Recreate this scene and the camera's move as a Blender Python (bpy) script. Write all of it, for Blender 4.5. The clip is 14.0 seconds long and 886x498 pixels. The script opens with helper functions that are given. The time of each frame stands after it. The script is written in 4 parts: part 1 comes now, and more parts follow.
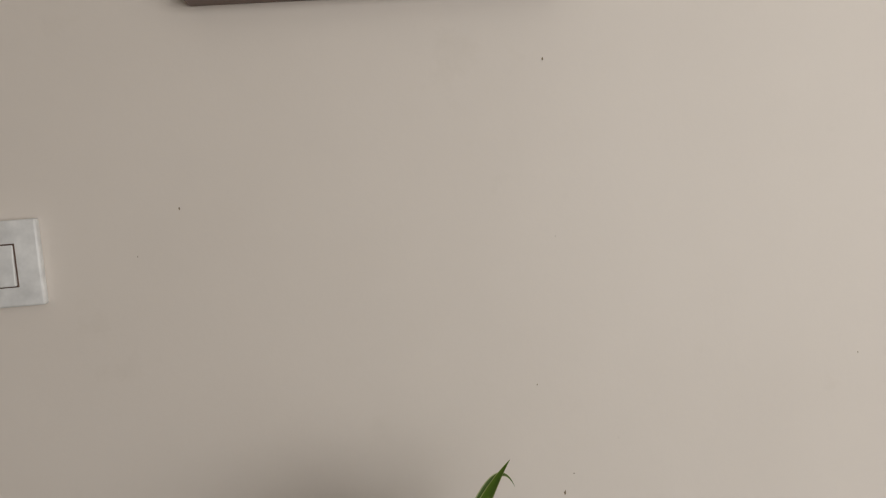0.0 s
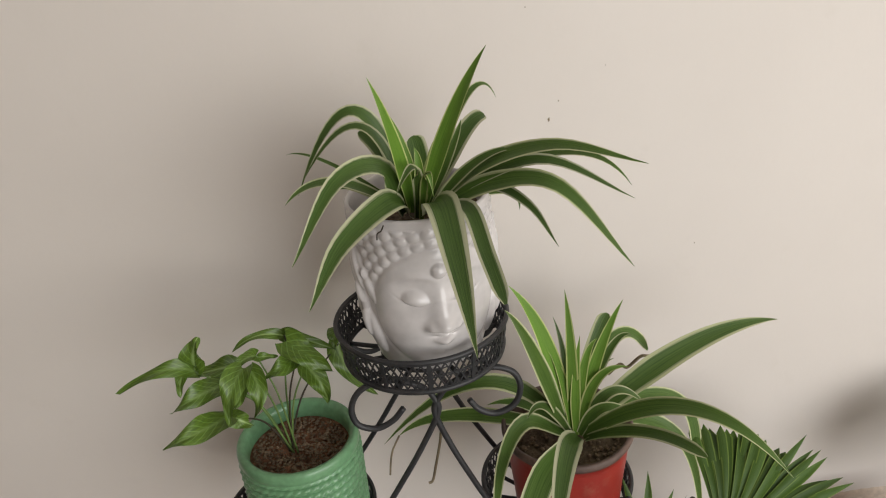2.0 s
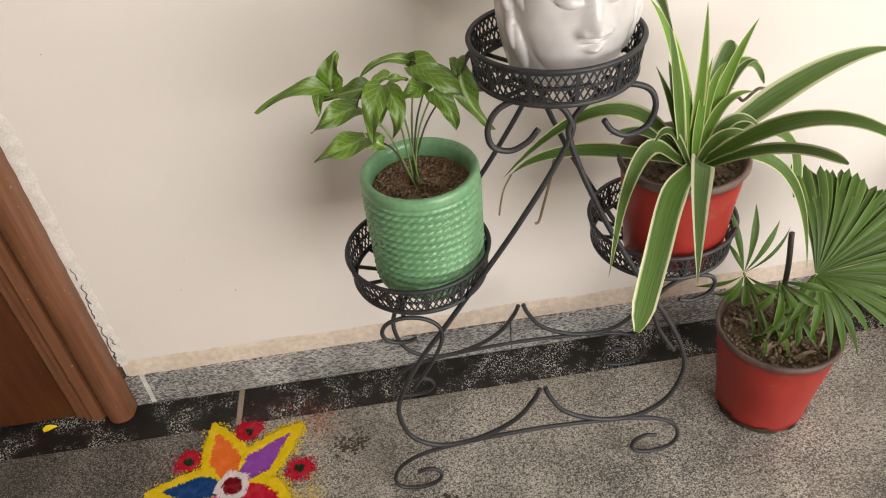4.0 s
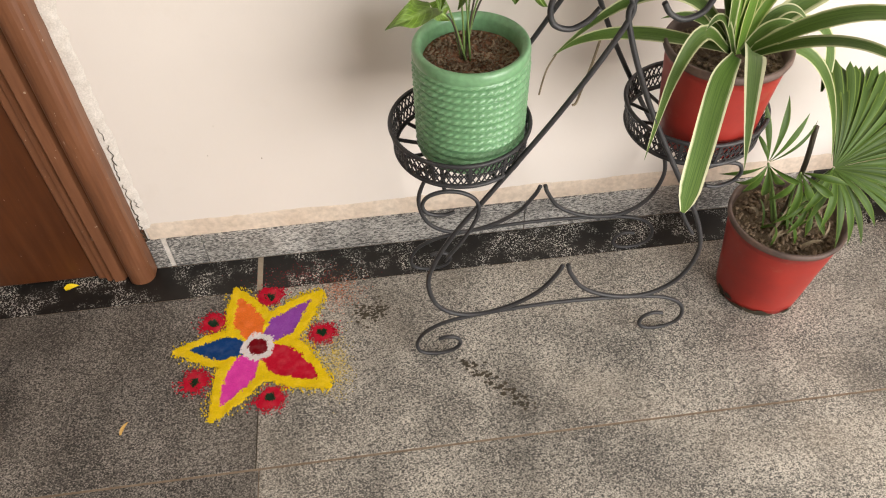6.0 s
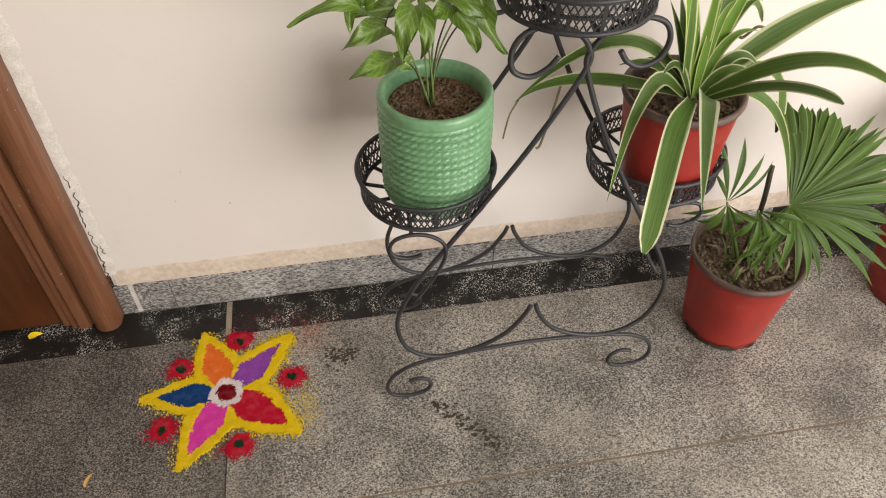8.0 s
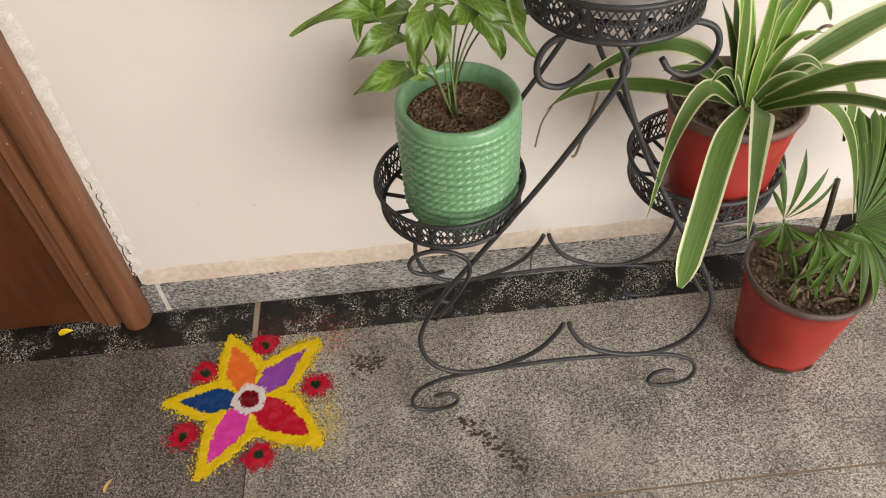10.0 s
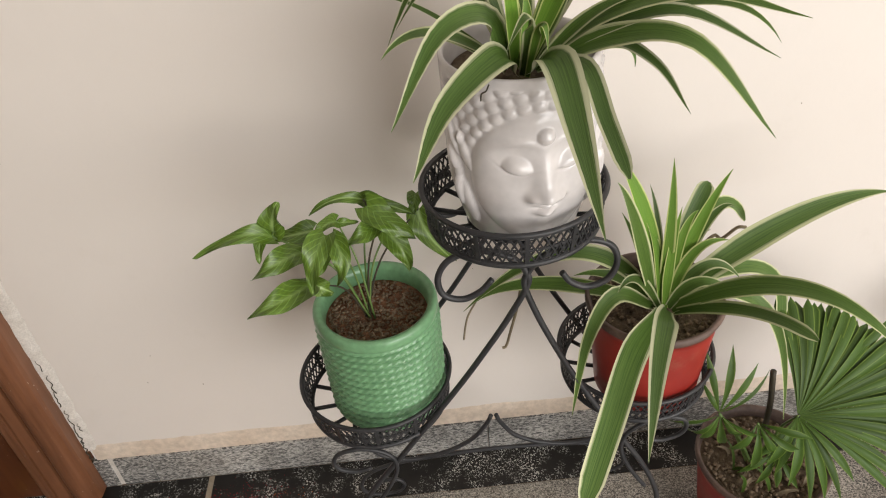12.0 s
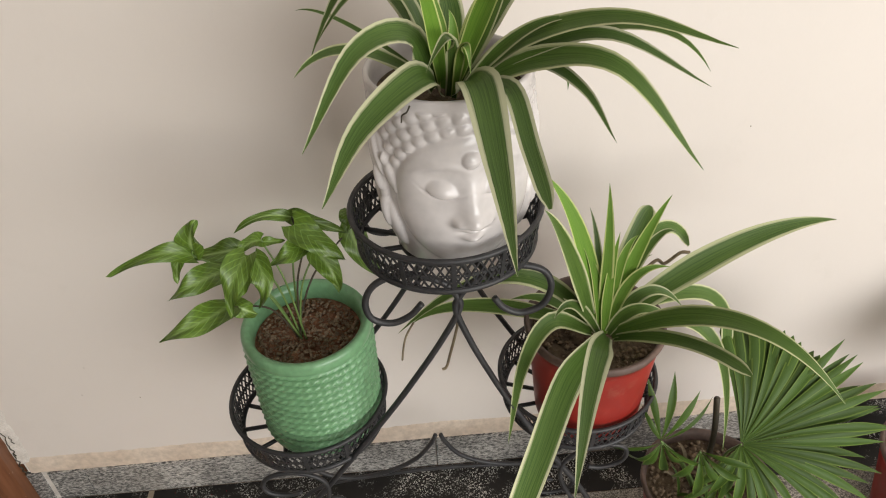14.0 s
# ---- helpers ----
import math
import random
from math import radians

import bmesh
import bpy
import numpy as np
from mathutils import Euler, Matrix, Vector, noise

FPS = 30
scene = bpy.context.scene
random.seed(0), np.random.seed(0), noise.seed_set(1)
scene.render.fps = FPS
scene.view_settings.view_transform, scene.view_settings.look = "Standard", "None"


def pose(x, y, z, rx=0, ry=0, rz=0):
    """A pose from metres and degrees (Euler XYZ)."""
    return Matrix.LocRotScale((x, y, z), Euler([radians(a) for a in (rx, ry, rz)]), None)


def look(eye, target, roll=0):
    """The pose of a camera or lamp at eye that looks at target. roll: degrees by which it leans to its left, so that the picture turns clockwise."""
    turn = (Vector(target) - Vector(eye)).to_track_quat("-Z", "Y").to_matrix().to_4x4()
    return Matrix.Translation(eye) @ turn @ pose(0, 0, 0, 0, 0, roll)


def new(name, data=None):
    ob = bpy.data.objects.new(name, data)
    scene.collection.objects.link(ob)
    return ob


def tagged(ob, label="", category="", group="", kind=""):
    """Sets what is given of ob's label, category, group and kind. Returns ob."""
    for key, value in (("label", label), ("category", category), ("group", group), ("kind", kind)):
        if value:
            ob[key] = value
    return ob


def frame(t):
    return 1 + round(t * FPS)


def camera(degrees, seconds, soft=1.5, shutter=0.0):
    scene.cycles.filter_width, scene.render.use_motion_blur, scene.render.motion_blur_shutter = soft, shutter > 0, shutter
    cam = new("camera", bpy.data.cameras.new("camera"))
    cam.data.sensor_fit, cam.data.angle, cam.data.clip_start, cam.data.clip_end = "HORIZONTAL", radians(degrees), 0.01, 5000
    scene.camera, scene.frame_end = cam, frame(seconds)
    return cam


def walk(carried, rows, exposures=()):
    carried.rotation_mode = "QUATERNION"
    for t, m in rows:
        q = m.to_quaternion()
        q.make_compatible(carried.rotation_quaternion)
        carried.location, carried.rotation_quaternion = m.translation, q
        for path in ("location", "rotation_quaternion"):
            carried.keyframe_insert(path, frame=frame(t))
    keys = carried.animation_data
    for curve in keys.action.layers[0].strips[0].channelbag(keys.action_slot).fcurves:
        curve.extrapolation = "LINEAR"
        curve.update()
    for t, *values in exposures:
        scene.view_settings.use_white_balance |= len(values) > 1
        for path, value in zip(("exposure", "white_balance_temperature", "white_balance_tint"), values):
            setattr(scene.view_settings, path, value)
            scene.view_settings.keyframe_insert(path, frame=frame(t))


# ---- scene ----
cam = camera(61.3, 14.0, soft=1.1)
PATH = [
    (0, (0.041, -0.897, 1.265), (0.248, 1.084, 1.081), -4.4),
    (0.5, (0.046, -0.885, 1.229), (0.202, 1.055, 0.769), -4.2),
    (1, (0.052, -0.875, 1.212), (0.189, 1.002, 0.536), -3.8),
    (1.5, (0.061, -0.896, 1.174), (0.177, 0.943, 0.398), -4.5),
    (2, (0.057, -0.924, 1.152), (0.169, 0.862, 0.259), -5.1),
    (2.5, (0.033, -0.946, 1.137), (0.145, 0.787, 0.145), -5.8),
    (3, (0.007, -0.974, 1.121), (0.102, 0.709, 0.045), -6.5),
    (3.5, (-0.044, -0.991, 1.09), (0.048, 0.637, -0.069), -6.5),
    (4, (-0.123, -0.967, 1.054), (-0.035, 0.583, -0.207), -6.1),
    (4.2, (-0.144, -0.964, 1.047), (-0.061, 0.552, -0.255), -5.9),
    (6.3, (-0.231, -0.987, 1.071), (-0.068, 0.336, -0.42), -0.8),
    (6.5, (-0.23, -0.988, 1.071), (-0.057, 0.338, -0.417), -0.6),
    (7, (-0.24, -0.99, 1.075), (-0.038, 0.354, -0.392), -0.2),
    (7.5, (-0.236, -0.986, 1.083), (-0.014, 0.379, -0.362), -0.1),
    (8, (-0.22, -0.985, 1.082), (0.008, 0.402, -0.34), -0.2),
    (8.2, (-0.217, -0.986, 1.072), (0.004, 0.406, -0.347), -0.4),
    (10.3, (-0.127, -0.889, 1.072), (-0.089, 0.466, -0.399), -4.5),
    (10.5, (-0.104, -0.882, 1.085), (-0.071, 0.506, -0.354), -4.7),
    (11, (-0.069, -0.873, 1.129), (-0.037, 0.596, -0.227), -5.0),
    (11.5, (-0.049, -0.86, 1.14), (-0.027, 0.656, -0.164), -5.2),
    (12, (-0.014, -0.848, 1.144), (-0.003, 0.721, -0.097), -5.6),
    (12.5, (0.019, -0.83, 1.138), (0.029, 0.75, -0.087), -5.7),
    (13, (0.037, -0.836, 1.139), (0.069, 0.739, -0.092), -4.8),
    (13.5, (0.051, -0.826, 1.14), (0.096, 0.741, -0.101), -4.1),
    (14, (0.043, -0.816, 1.141), (0.101, 0.751, -0.101), -3.3),
]
walk(cam, [(t, look(eye, target, roll)) for t, eye, target, roll in PATH], exposures=[(0.0,-1.27,6350,8),(0.5,-1.1,6350,8),(1.0,-0.92,6350,8),(1.5,-0.84,6350,8),(2.0,-0.74,6250,8),(2.5,-0.61,6200,8),(3.0,-0.43,6250,8),(3.5,-0.35,6400,9),(4.0,-0.05,6450,9),(6.5,0.29,6500,10),(8.0,0.03,6500,10),(10.5,0.08,6500,10),(11.0,-0.09,6450,10),(11.5,-0.13,6400,9),(12.0,-0.26,6380,9),(12.5,-0.32,6350,8),(14.0,-0.36,6350,8)])

import collections

# world: soft sky seen through the window opening only
world = bpy.data.worlds.new("sky")
scene.world = world
world.use_nodes = True
wn = world.node_tree.nodes
sky = wn.new("ShaderNodeTexSky")
sky.sky_type, sky.sun_disc = "NISHITA", False
sky.sun_elevation, sky.sun_rotation = radians(38), radians(140)
world.node_tree.links.new(sky.outputs[0], wn["Background"].inputs[0])
wn["Background"].inputs[1].default_value = 0.12

sun = new("sun", bpy.data.lights.new("sun", "SUN"))
sun.data.energy, sun.data.angle, sun.data.color = 0.6, radians(12), (1, 0.95, 0.88)
sun.matrix_world = look((6, -9, 9), (0, 0, 0))

WINDOW = (0.7, 4.9, 0.15, 2.25)  # x from, x to, z from, z to
daylight = new("window_daylight", bpy.data.lights.new("window_daylight", "AREA"))
daylight.data.shape, daylight.data.size, daylight.data.size_y = "RECTANGLE", 4.2, 2.1
daylight.data.energy, daylight.data.color = 220, (1.0, 0.962, 0.925)
daylight.matrix_world = look((2.8, -3.24, 1.2), (2.8, 0, 1.2))


# ---- materials ----
def material(name):
    m = bpy.data.materials.new(name)
    m.use_nodes = True
    return m, m.node_tree, m.node_tree.nodes["Principled BSDF"]


def coords(nt, scale=1.0, kind="Object"):
    tc, mp = nt.nodes.new("ShaderNodeTexCoord"), nt.nodes.new("ShaderNodeMapping")
    mp.inputs["Scale"].default_value = scale if isinstance(scale, tuple) else (scale, scale, scale)
    nt.links.new(tc.outputs[kind], mp.inputs[0])
    return mp.outputs[0]


def noise_tex(nt, vec, scale, detail=4.0, rough=0.55):
    n = nt.nodes.new("ShaderNodeTexNoise")
    n.inputs["Scale"].default_value, n.inputs["Detail"].default_value, n.inputs["Roughness"].default_value = scale, detail, rough
    nt.links.new(vec, n.inputs["Vector"])
    return n.outputs["Fac"]


def voronoi(nt, vec, scale, out="Color"):
    n = nt.nodes.new("ShaderNodeTexVoronoi")
    n.inputs["Scale"].default_value = scale
    nt.links.new(vec, n.inputs["Vector"])
    return n.outputs[out]


def ramp(nt, fac, stops, smooth=False):
    r = nt.nodes.new("ShaderNodeValToRGB")
    r.color_ramp.interpolation = "EASE" if smooth else "LINEAR"
    while len(r.color_ramp.elements) < len(stops):
        r.color_ramp.elements.new(0.5)
    for e, (p, c) in zip(r.color_ramp.elements, stops):
        e.position = p
        e.color = (*c, 1) if isinstance(c, tuple) else (c, c, c, 1)
    nt.links.new(fac, r.inputs[0])
    return r.outputs[0]


def mix(nt, fac, a, b, blend="MIX"):
    n = nt.nodes.new("ShaderNodeMix")
    n.data_type, n.blend_type = "RGBA", blend
    for sock, v in ((n.inputs[0], fac), (n.inputs[6], a), (n.inputs[7], b)):
        if isinstance(v, (int, float)):
            sock.default_value = v
        elif isinstance(v, tuple):
            sock.default_value = (*v, 1)
        else:
            nt.links.new(v, sock)
    return n.outputs[2]


def bump(nt, p, height, strength, dist=0.002):
    b = nt.nodes.new("ShaderNodeBump")
    b.inputs["Strength"].default_value, b.inputs["Distance"].default_value = strength, dist
    nt.links.new(height, b.inputs["Height"])
    nt.links.new(b.outputs[0], p.inputs["Normal"])


def simple(name, c1, c2, scale=30.0, rough=0.6, strength=0.15, dist=0.001, spec=0.5, metal=0.0, fine=None):
    m, nt, p = material(name)
    v = coords(nt)
    f = noise_tex(nt, v, scale)
    g = noise_tex(nt, v, fine or scale * 9, 3.0)
    col = mix(nt, ramp(nt, f, [(0.3, 0.0), (0.7, 1.0)]), c1, c2)
    nt.links.new(mix(nt, 0.35, col, ramp(nt, g, [(0.3, 0.55), (0.7, 1.25)]), "MULTIPLY"), p.inputs["Base Color"])
    p.inputs["Roughness"].default_value, p.inputs["Metallic"].default_value = rough, metal
    p.inputs["Specular IOR Level"].default_value = spec
    bump(nt, p, g, strength, dist)
    return m


def wall_paint():
    m, nt, p = material("wall_paint")
    v = coords(nt)
    big, mid = noise_tex(nt, v, 1.7, 5.0), noise_tex(nt, v, 9.0, 6.0, 0.65)
    col = mix(nt, ramp(nt, big, [(0.35, 0.0), (0.7, 1.0)]), (0.715, 0.655, 0.60), (0.755, 0.695, 0.64))
    col = mix(nt, ramp(nt, mid, [(0.62, 0.0), (0.78, 0.25)]), col, (0.60, 0.54, 0.47))
    nt.links.new(col, p.inputs["Base Color"])
    p.inputs["Roughness"].default_value = 0.55
    bump(nt, p, noise_tex(nt, v, 60.0, 6.0, 0.6), 0.12, 0.002)
    return m


def granite(name, light, tone, dark, dust, scale=1.0, cloud=0.32, grain_axes=(1.0, 1.25, 1.0)):
    """Salt-and-pepper stone: pale, grey and black grains, darker clouds and brown dust."""
    m, nt, p = material(name)
    v = coords(nt, grain_axes)
    a = nt.nodes.new("ShaderNodeSeparateColor")
    nt.links.new(voronoi(nt, v, 420 * scale), a.inputs[0])
    fine = noise_tex(nt, v, 270 * scale, 4.0, 0.75)
    patch = noise_tex(nt, v, 7.0, 6.0, 0.62)
    wide = noise_tex(nt, coords(nt, (2.6, 5.2, 2.0)), 1.0, 5.0, 0.6)
    shift = nt.nodes.new("ShaderNodeMath")
    shift.operation = "MULTIPLY_ADD"
    nt.links.new(patch, shift.inputs[0])
    shift.inputs[1].default_value = cloud
    nt.links.new(fine, shift.inputs[2])
    k = 0.5 * cloud
    grain = ramp(nt, shift.outputs[0], [(0.39 + k, light), (0.46 + k, tone), (0.52 + k, tone), (0.57 + k, dark)])
    grain = mix(nt, ramp(nt, a.outputs[0], [(0.74, 0.0), (0.84, 0.75)]), grain, light)
    grain = mix(nt, ramp(nt, a.outputs[1], [(0.80, 0.0), (0.88, 0.85)]), grain, dark)
    fleck = noise_tex(nt, v, 125 * scale, 3.0, 0.7)
    grain = mix(nt, ramp(nt, fleck, [(0.565, 0.0), (0.61, 0.95)]), grain, dark)
    cloudy = noise_tex(nt, coords(nt, (4.5, 2.4, 2.0)), 1.3, 6.0, 0.6)
    grain = mix(nt, 1.0, grain, ramp(nt, cloudy, [(0.36, 0.60), (0.52, 0.95), (0.66, 1.15)]), "MULTIPLY")
    grain = mix(nt, ramp(nt, wide, [(0.46, 0.0), (0.72, 0.38)]), grain, dust)
    nt.links.new(grain, p.inputs["Base Color"])
    nt.links.new(ramp(nt, wide, [(0.3, 0.42), (0.7, 0.60)]), p.inputs["Roughness"])
    bump(nt, p, fine, 0.08, 0.0006)
    return m


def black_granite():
    m, nt, p = material("black_granite")
    v = coords(nt)
    a = nt.nodes.new("ShaderNodeSeparateColor")
    nt.links.new(voronoi(nt, v, 600), a.inputs[0])
    patch = noise_tex(nt, v, 12.0, 5.0, 0.7)
    fleck = ramp(nt, a.outputs[0], [(0.77, 0.0), (0.83, 1.0)])
    where = ramp(nt, patch, [(0.47, 0.0), (0.58, 1.0)])
    f = nt.nodes.new("ShaderNodeMath")
    f.operation = "MULTIPLY"
    nt.links.new(fleck, f.inputs[0])
    nt.links.new(where, f.inputs[1])
    base = mix(nt, noise_tex(nt, v, 40.0), (0.008, 0.0075, 0.007), (0.026, 0.024, 0.022))
    nt.links.new(mix(nt, f.outputs[0], base, (0.66, 0.64, 0.59)), p.inputs["Base Color"])
    p.inputs["Roughness"].default_value = 0.36
    p.inputs["Specular IOR Level"].default_value = 0.3
    bump(nt, p, patch, 0.05, 0.001)
    return m


def varnished_wood(name, c1, c2):
    m, nt, p = material(name)
    v = coords(nt, (28.0, 28.0, 2.2))
    g = noise_tex(nt, v, 3.0, 8.0, 0.65)
    big = noise_tex(nt, coords(nt), 6.0, 4.0)
    col = mix(nt, ramp(nt, g, [(0.3, 0.0), (0.7, 1.0)]), c1, c2)
    spots = noise_tex(nt, coords(nt, (1.6, 1.6, 0.7)), 130.0, 2.0)
    col = mix(nt, ramp(nt, spots, [(0.715, 0.0), (0.75, 0.8)]), col, (0.50, 0.40, 0.31))
    nt.links.new(mix(nt, 0.4, col, ramp(nt, big, [(0.3, 0.6), (0.7, 1.2)]), "MULTIPLY"), p.inputs["Base Color"])
    p.inputs["Roughness"].default_value = 0.36
    bump(nt, p, g, 0.12, 0.001)
    return m


def striped_leaf(name, margin, green, mid, edge=0.72, low=0.72):
    m, nt, p = material(name)
    uv = nt.nodes.new("ShaderNodeTexCoord")
    sep = nt.nodes.new("ShaderNodeSeparateXYZ")
    nt.links.new(uv.outputs["UV"], sep.inputs[0])
    oi = nt.nodes.new("ShaderNodeObjectInfo")
    ab = nt.nodes.new("ShaderNodeMath")
    ab.operation = "ABSOLUTE"
    nt.links.new(sep.outputs[0], ab.inputs[0])
    fibre = noise_tex(nt, coords(nt, (6.0, 0.9, 1.0), "UV"), 2.0, 6.0, 0.72)
    col = mix(nt, ramp(nt, fibre, [(0.35, 0.0), (0.68, 1.0)]), green, mid)
    jig = nt.nodes.new("ShaderNodeMath")
    jig.operation = "MULTIPLY_ADD"
    nt.links.new(fibre, jig.inputs[0])
    jig.inputs[1].default_value = 0.52
    each = nt.nodes.new("ShaderNodeMath")
    each.operation = "MULTIPLY_ADD"
    nt.links.new(oi.outputs["Random"], each.inputs[0])
    each.inputs[1].default_value = -0.17
    nt.links.new(ab.outputs[0], each.inputs[2])
    nt.links.new(each.outputs[0], jig.inputs[2])
    nt.links.new(mix(nt, ramp(nt, jig.outputs[0], [(edge + 0.05, 0.0), (edge + 0.24, 0.95)]), col, margin), p.inputs["Base Color"])
    tint = nt.nodes.new("ShaderNodeHueSaturation")
    nt.links.new(oi.outputs["Random"], ramp_in := nt.nodes.new("ShaderNodeMapRange").inputs[0])
    mr = ramp_in.node
    mr.inputs[3].default_value, mr.inputs[4].default_value = low, 1.25
    nt.links.new(mr.outputs[0], tint.inputs["Value"])
    nt.links.new(p.inputs["Base Color"].links[0].from_socket, tint.inputs["Color"])
    nt.links.new(tint.outputs[0], p.inputs["Base Color"])
    p.inputs["Roughness"].default_value = 0.46
    p.inputs["Specular IOR Level"].default_value = 0.28
    p.inputs["Subsurface Weight"].default_value = 0.0
    bump(nt, p, fibre, 0.25, 0.0006)
    return m


def veined_leaf():
    m, nt, p = material("arrowhead_leaf")
    uv = nt.nodes.new("ShaderNodeTexCoord")
    sep = nt.nodes.new("ShaderNodeSeparateXYZ")
    nt.links.new(uv.outputs["UV"], sep.inputs[0])
    ab = nt.nodes.new("ShaderNodeMath")
    ab.operation = "ABSOLUTE"
    nt.links.new(sep.outputs[0], ab.inputs[0])
    # side veins slant from the midrib towards the tip
    sl = nt.nodes.new("ShaderNodeMath")
    sl.operation = "MULTIPLY_ADD"
    nt.links.new(ab.outputs[0], sl.inputs[0])
    sl.inputs[1].default_value = -0.35
    nt.links.new(sep.outputs[1], sl.inputs[2])
    wv = nt.nodes.new("ShaderNodeMath")
    wv.operation = "PINGPONG"
    nt.links.new(sl.outputs[0], wv.inputs[0])
    wv.inputs[1].default_value = 0.075
    n = noise_tex(nt, coords(nt, 1.0, "UV"), 7.0, 4.0)
    col = mix(nt, ramp(nt, n, [(0.3, 0.0), (0.7, 1.0)]), (0.048, 0.098, 0.008), (0.120, 0.196, 0.017))
    col = mix(nt, ramp(nt, wv.outputs[0], [(0.0, 0.42), (0.020, 0.0)]), col, (0.24, 0.40, 0.10))
    oi = nt.nodes.new("ShaderNodeObjectInfo")
    core = ramp(nt, ab.outputs[0], [(0.02, 0.75), (0.20, 0.0)])
    k = nt.nodes.new("ShaderNodeMath")
    k.operation = "MULTIPLY"
    nt.links.new(core, k.inputs[0])
    nt.links.new(oi.outputs["Random"], k.inputs[1])
    nt.links.new(mix(nt, k.outputs[0], col, (0.40, 0.55, 0.20)), p.inputs["Base Color"])
    p.inputs["Roughness"].default_value = 0.4
    bump(nt, p, wv.outputs[0], 0.35, 0.002)
    return m


def powder(name, c):
    m, nt, p = material(name)
    v = coords(nt)
    g = noise_tex(nt, v, 420.0, 3.0, 0.7)
    b = noise_tex(nt, v, 60.0, 4.0)
    col = mix(nt, ramp(nt, g, [(0.3, 0.0), (0.75, 1.0)]), tuple(x * 0.72 for x in c), c)
    nt.links.new(mix(nt, ramp(nt, b, [(0.45, 0.0), (0.7, 0.25)]), col, tuple(min(1, x + 0.10) for x in c)), p.inputs["Base Color"])
    p.inputs["Roughness"].default_value = 0.95
    p.inputs["Specular IOR Level"].default_value = 0.1
    bump(nt, p, g, 0.6, 0.001)
    return m


def plastic_red():
    m, nt, p = material("red_plastic")
    v = coords(nt)
    big, fine = noise_tex(nt, v, 14.0, 6.0, 0.65), noise_tex(nt, v, 130.0, 3.0)
    col = mix(nt, ramp(nt, big, [(0.3, 0.0), (0.7, 1.0)]), (0.22, 0.014, 0.010), (0.335, 0.027, 0.017))
    col = mix(nt, ramp(nt, noise_tex(nt, v, 26.0, 5.0, 0.7), [(0.60, 0.0), (0.72, 0.5)]), col, (0.30, 0.10, 0.06))
    nt.links.new(col, p.inputs["Base Color"])
    nt.links.new(ramp(nt, big, [(0.3, 0.34), (0.7, 0.52)]), p.inputs["Roughness"])
    bump(nt, p, fine, 0.08, 0.0006)
    return m


WALL = wall_paint()
CEIL = simple("ceiling_paint", (0.78, 0.77, 0.74), (0.82, 0.81, 0.79), 3.0, 0.8)
GRANITE = granite("grey_granite", (0.63, 0.588, 0.515), (0.315, 0.294, 0.258), (0.050, 0.049, 0.046), (0.29, 0.245, 0.19), 1.12)
GRANITE_DARK = granite("dark_grey_granite", (0.40, 0.37, 0.33), (0.135, 0.124, 0.11), (0.018, 0.017, 0.016), (0.15, 0.125, 0.095), 1.12, 0.25)
SKIRT = granite("skirting_granite", (0.60, 0.575, 0.535), (0.33, 0.315, 0.29), (0.055, 0.054, 0.052), (0.30, 0.265, 0.22), 0.9, 0.4, (0.55, 1.0, 1.7))
BLACK = black_granite()
GROUT = simple("tile_grout", (0.235, 0.175, 0.125), (0.31, 0.24, 0.175), 40.0, 0.9)
GROUT_PALE = simple("pale_grout", (0.32, 0.265, 0.195), (0.40, 0.34, 0.26), 60.0, 0.9)
PUTTY = simple("white_putty", (0.58, 0.53, 0.475), (0.70, 0.655, 0.60), 45.0, 0.85, 0.3, 0.002)
PLASTER = simple("bare_plaster", (0.58, 0.47, 0.37), (0.66, 0.56, 0.46), 12.0, 0.85, 0.25, 0.002)
WOOD = varnished_wood("door_wood", (0.066, 0.019, 0.0062), (0.108, 0.034, 0.0105))
FRAME_WOOD = varnished_wood("frame_wood", (0.135, 0.052, 0.023), (0.215, 0.090, 0.043))
IRON = simple("black_iron", (0.018, 0.018, 0.020), (0.032, 0.031, 0.033), 35.0, 0.5, 0.3, 0.0006)
CERAMIC = simple("white_glaze", (0.595, 0.56, 0.548), (0.655, 0.62, 0.608), 6.0, 0.24, 0.02, 0.0005, fine=30.0)
CERAMIC.node_tree.nodes["Principled BSDF"].inputs["Coat Weight"].default_value = 0.25
GREEN_GLAZE = simple("green_glaze", (0.155, 0.315, 0.158), (0.185, 0.365, 0.19), 14.0, 0.28, 0.05, 0.0005)
RED = plastic_red()
RIM = simple("dusty_black_plastic", (0.065, 0.042, 0.034), (0.150, 0.095, 0.074), 22.0, 0.6)
SOIL_RED = simple("red_soil", (0.125, 0.052, 0.025), (0.31, 0.150, 0.078), 120.0, 0.95, 0.8, 0.004)
SOIL = simple("dry_soil", (0.075, 0.05, 0.03), (0.20, 0.145, 0.09), 90.0, 0.95, 0.8, 0.004)
STONE = simple("pebbles", (0.13, 0.085, 0.05), (0.30, 0.22, 0.145), 60.0, 0.9)
SPIDER = striped_leaf("spider_leaf", (0.46, 0.47, 0.27), (0.027, 0.060, 0.009), (0.108, 0.178, 0.034), 0.80)
SPIDER_BROAD = striped_leaf("broad_spider_leaf", (0.52, 0.52, 0.34), (0.028, 0.062, 0.010), (0.105, 0.175, 0.036), 0.80)
# brighter copy for middle leaves: the light on them is put into the colour
SPIDER_LIT = striped_leaf("lit_spider_leaf", (0.42, 0.46, 0.17), (0.07, 0.155, 0.016), (0.15, 0.26, 0.035), 0.86)
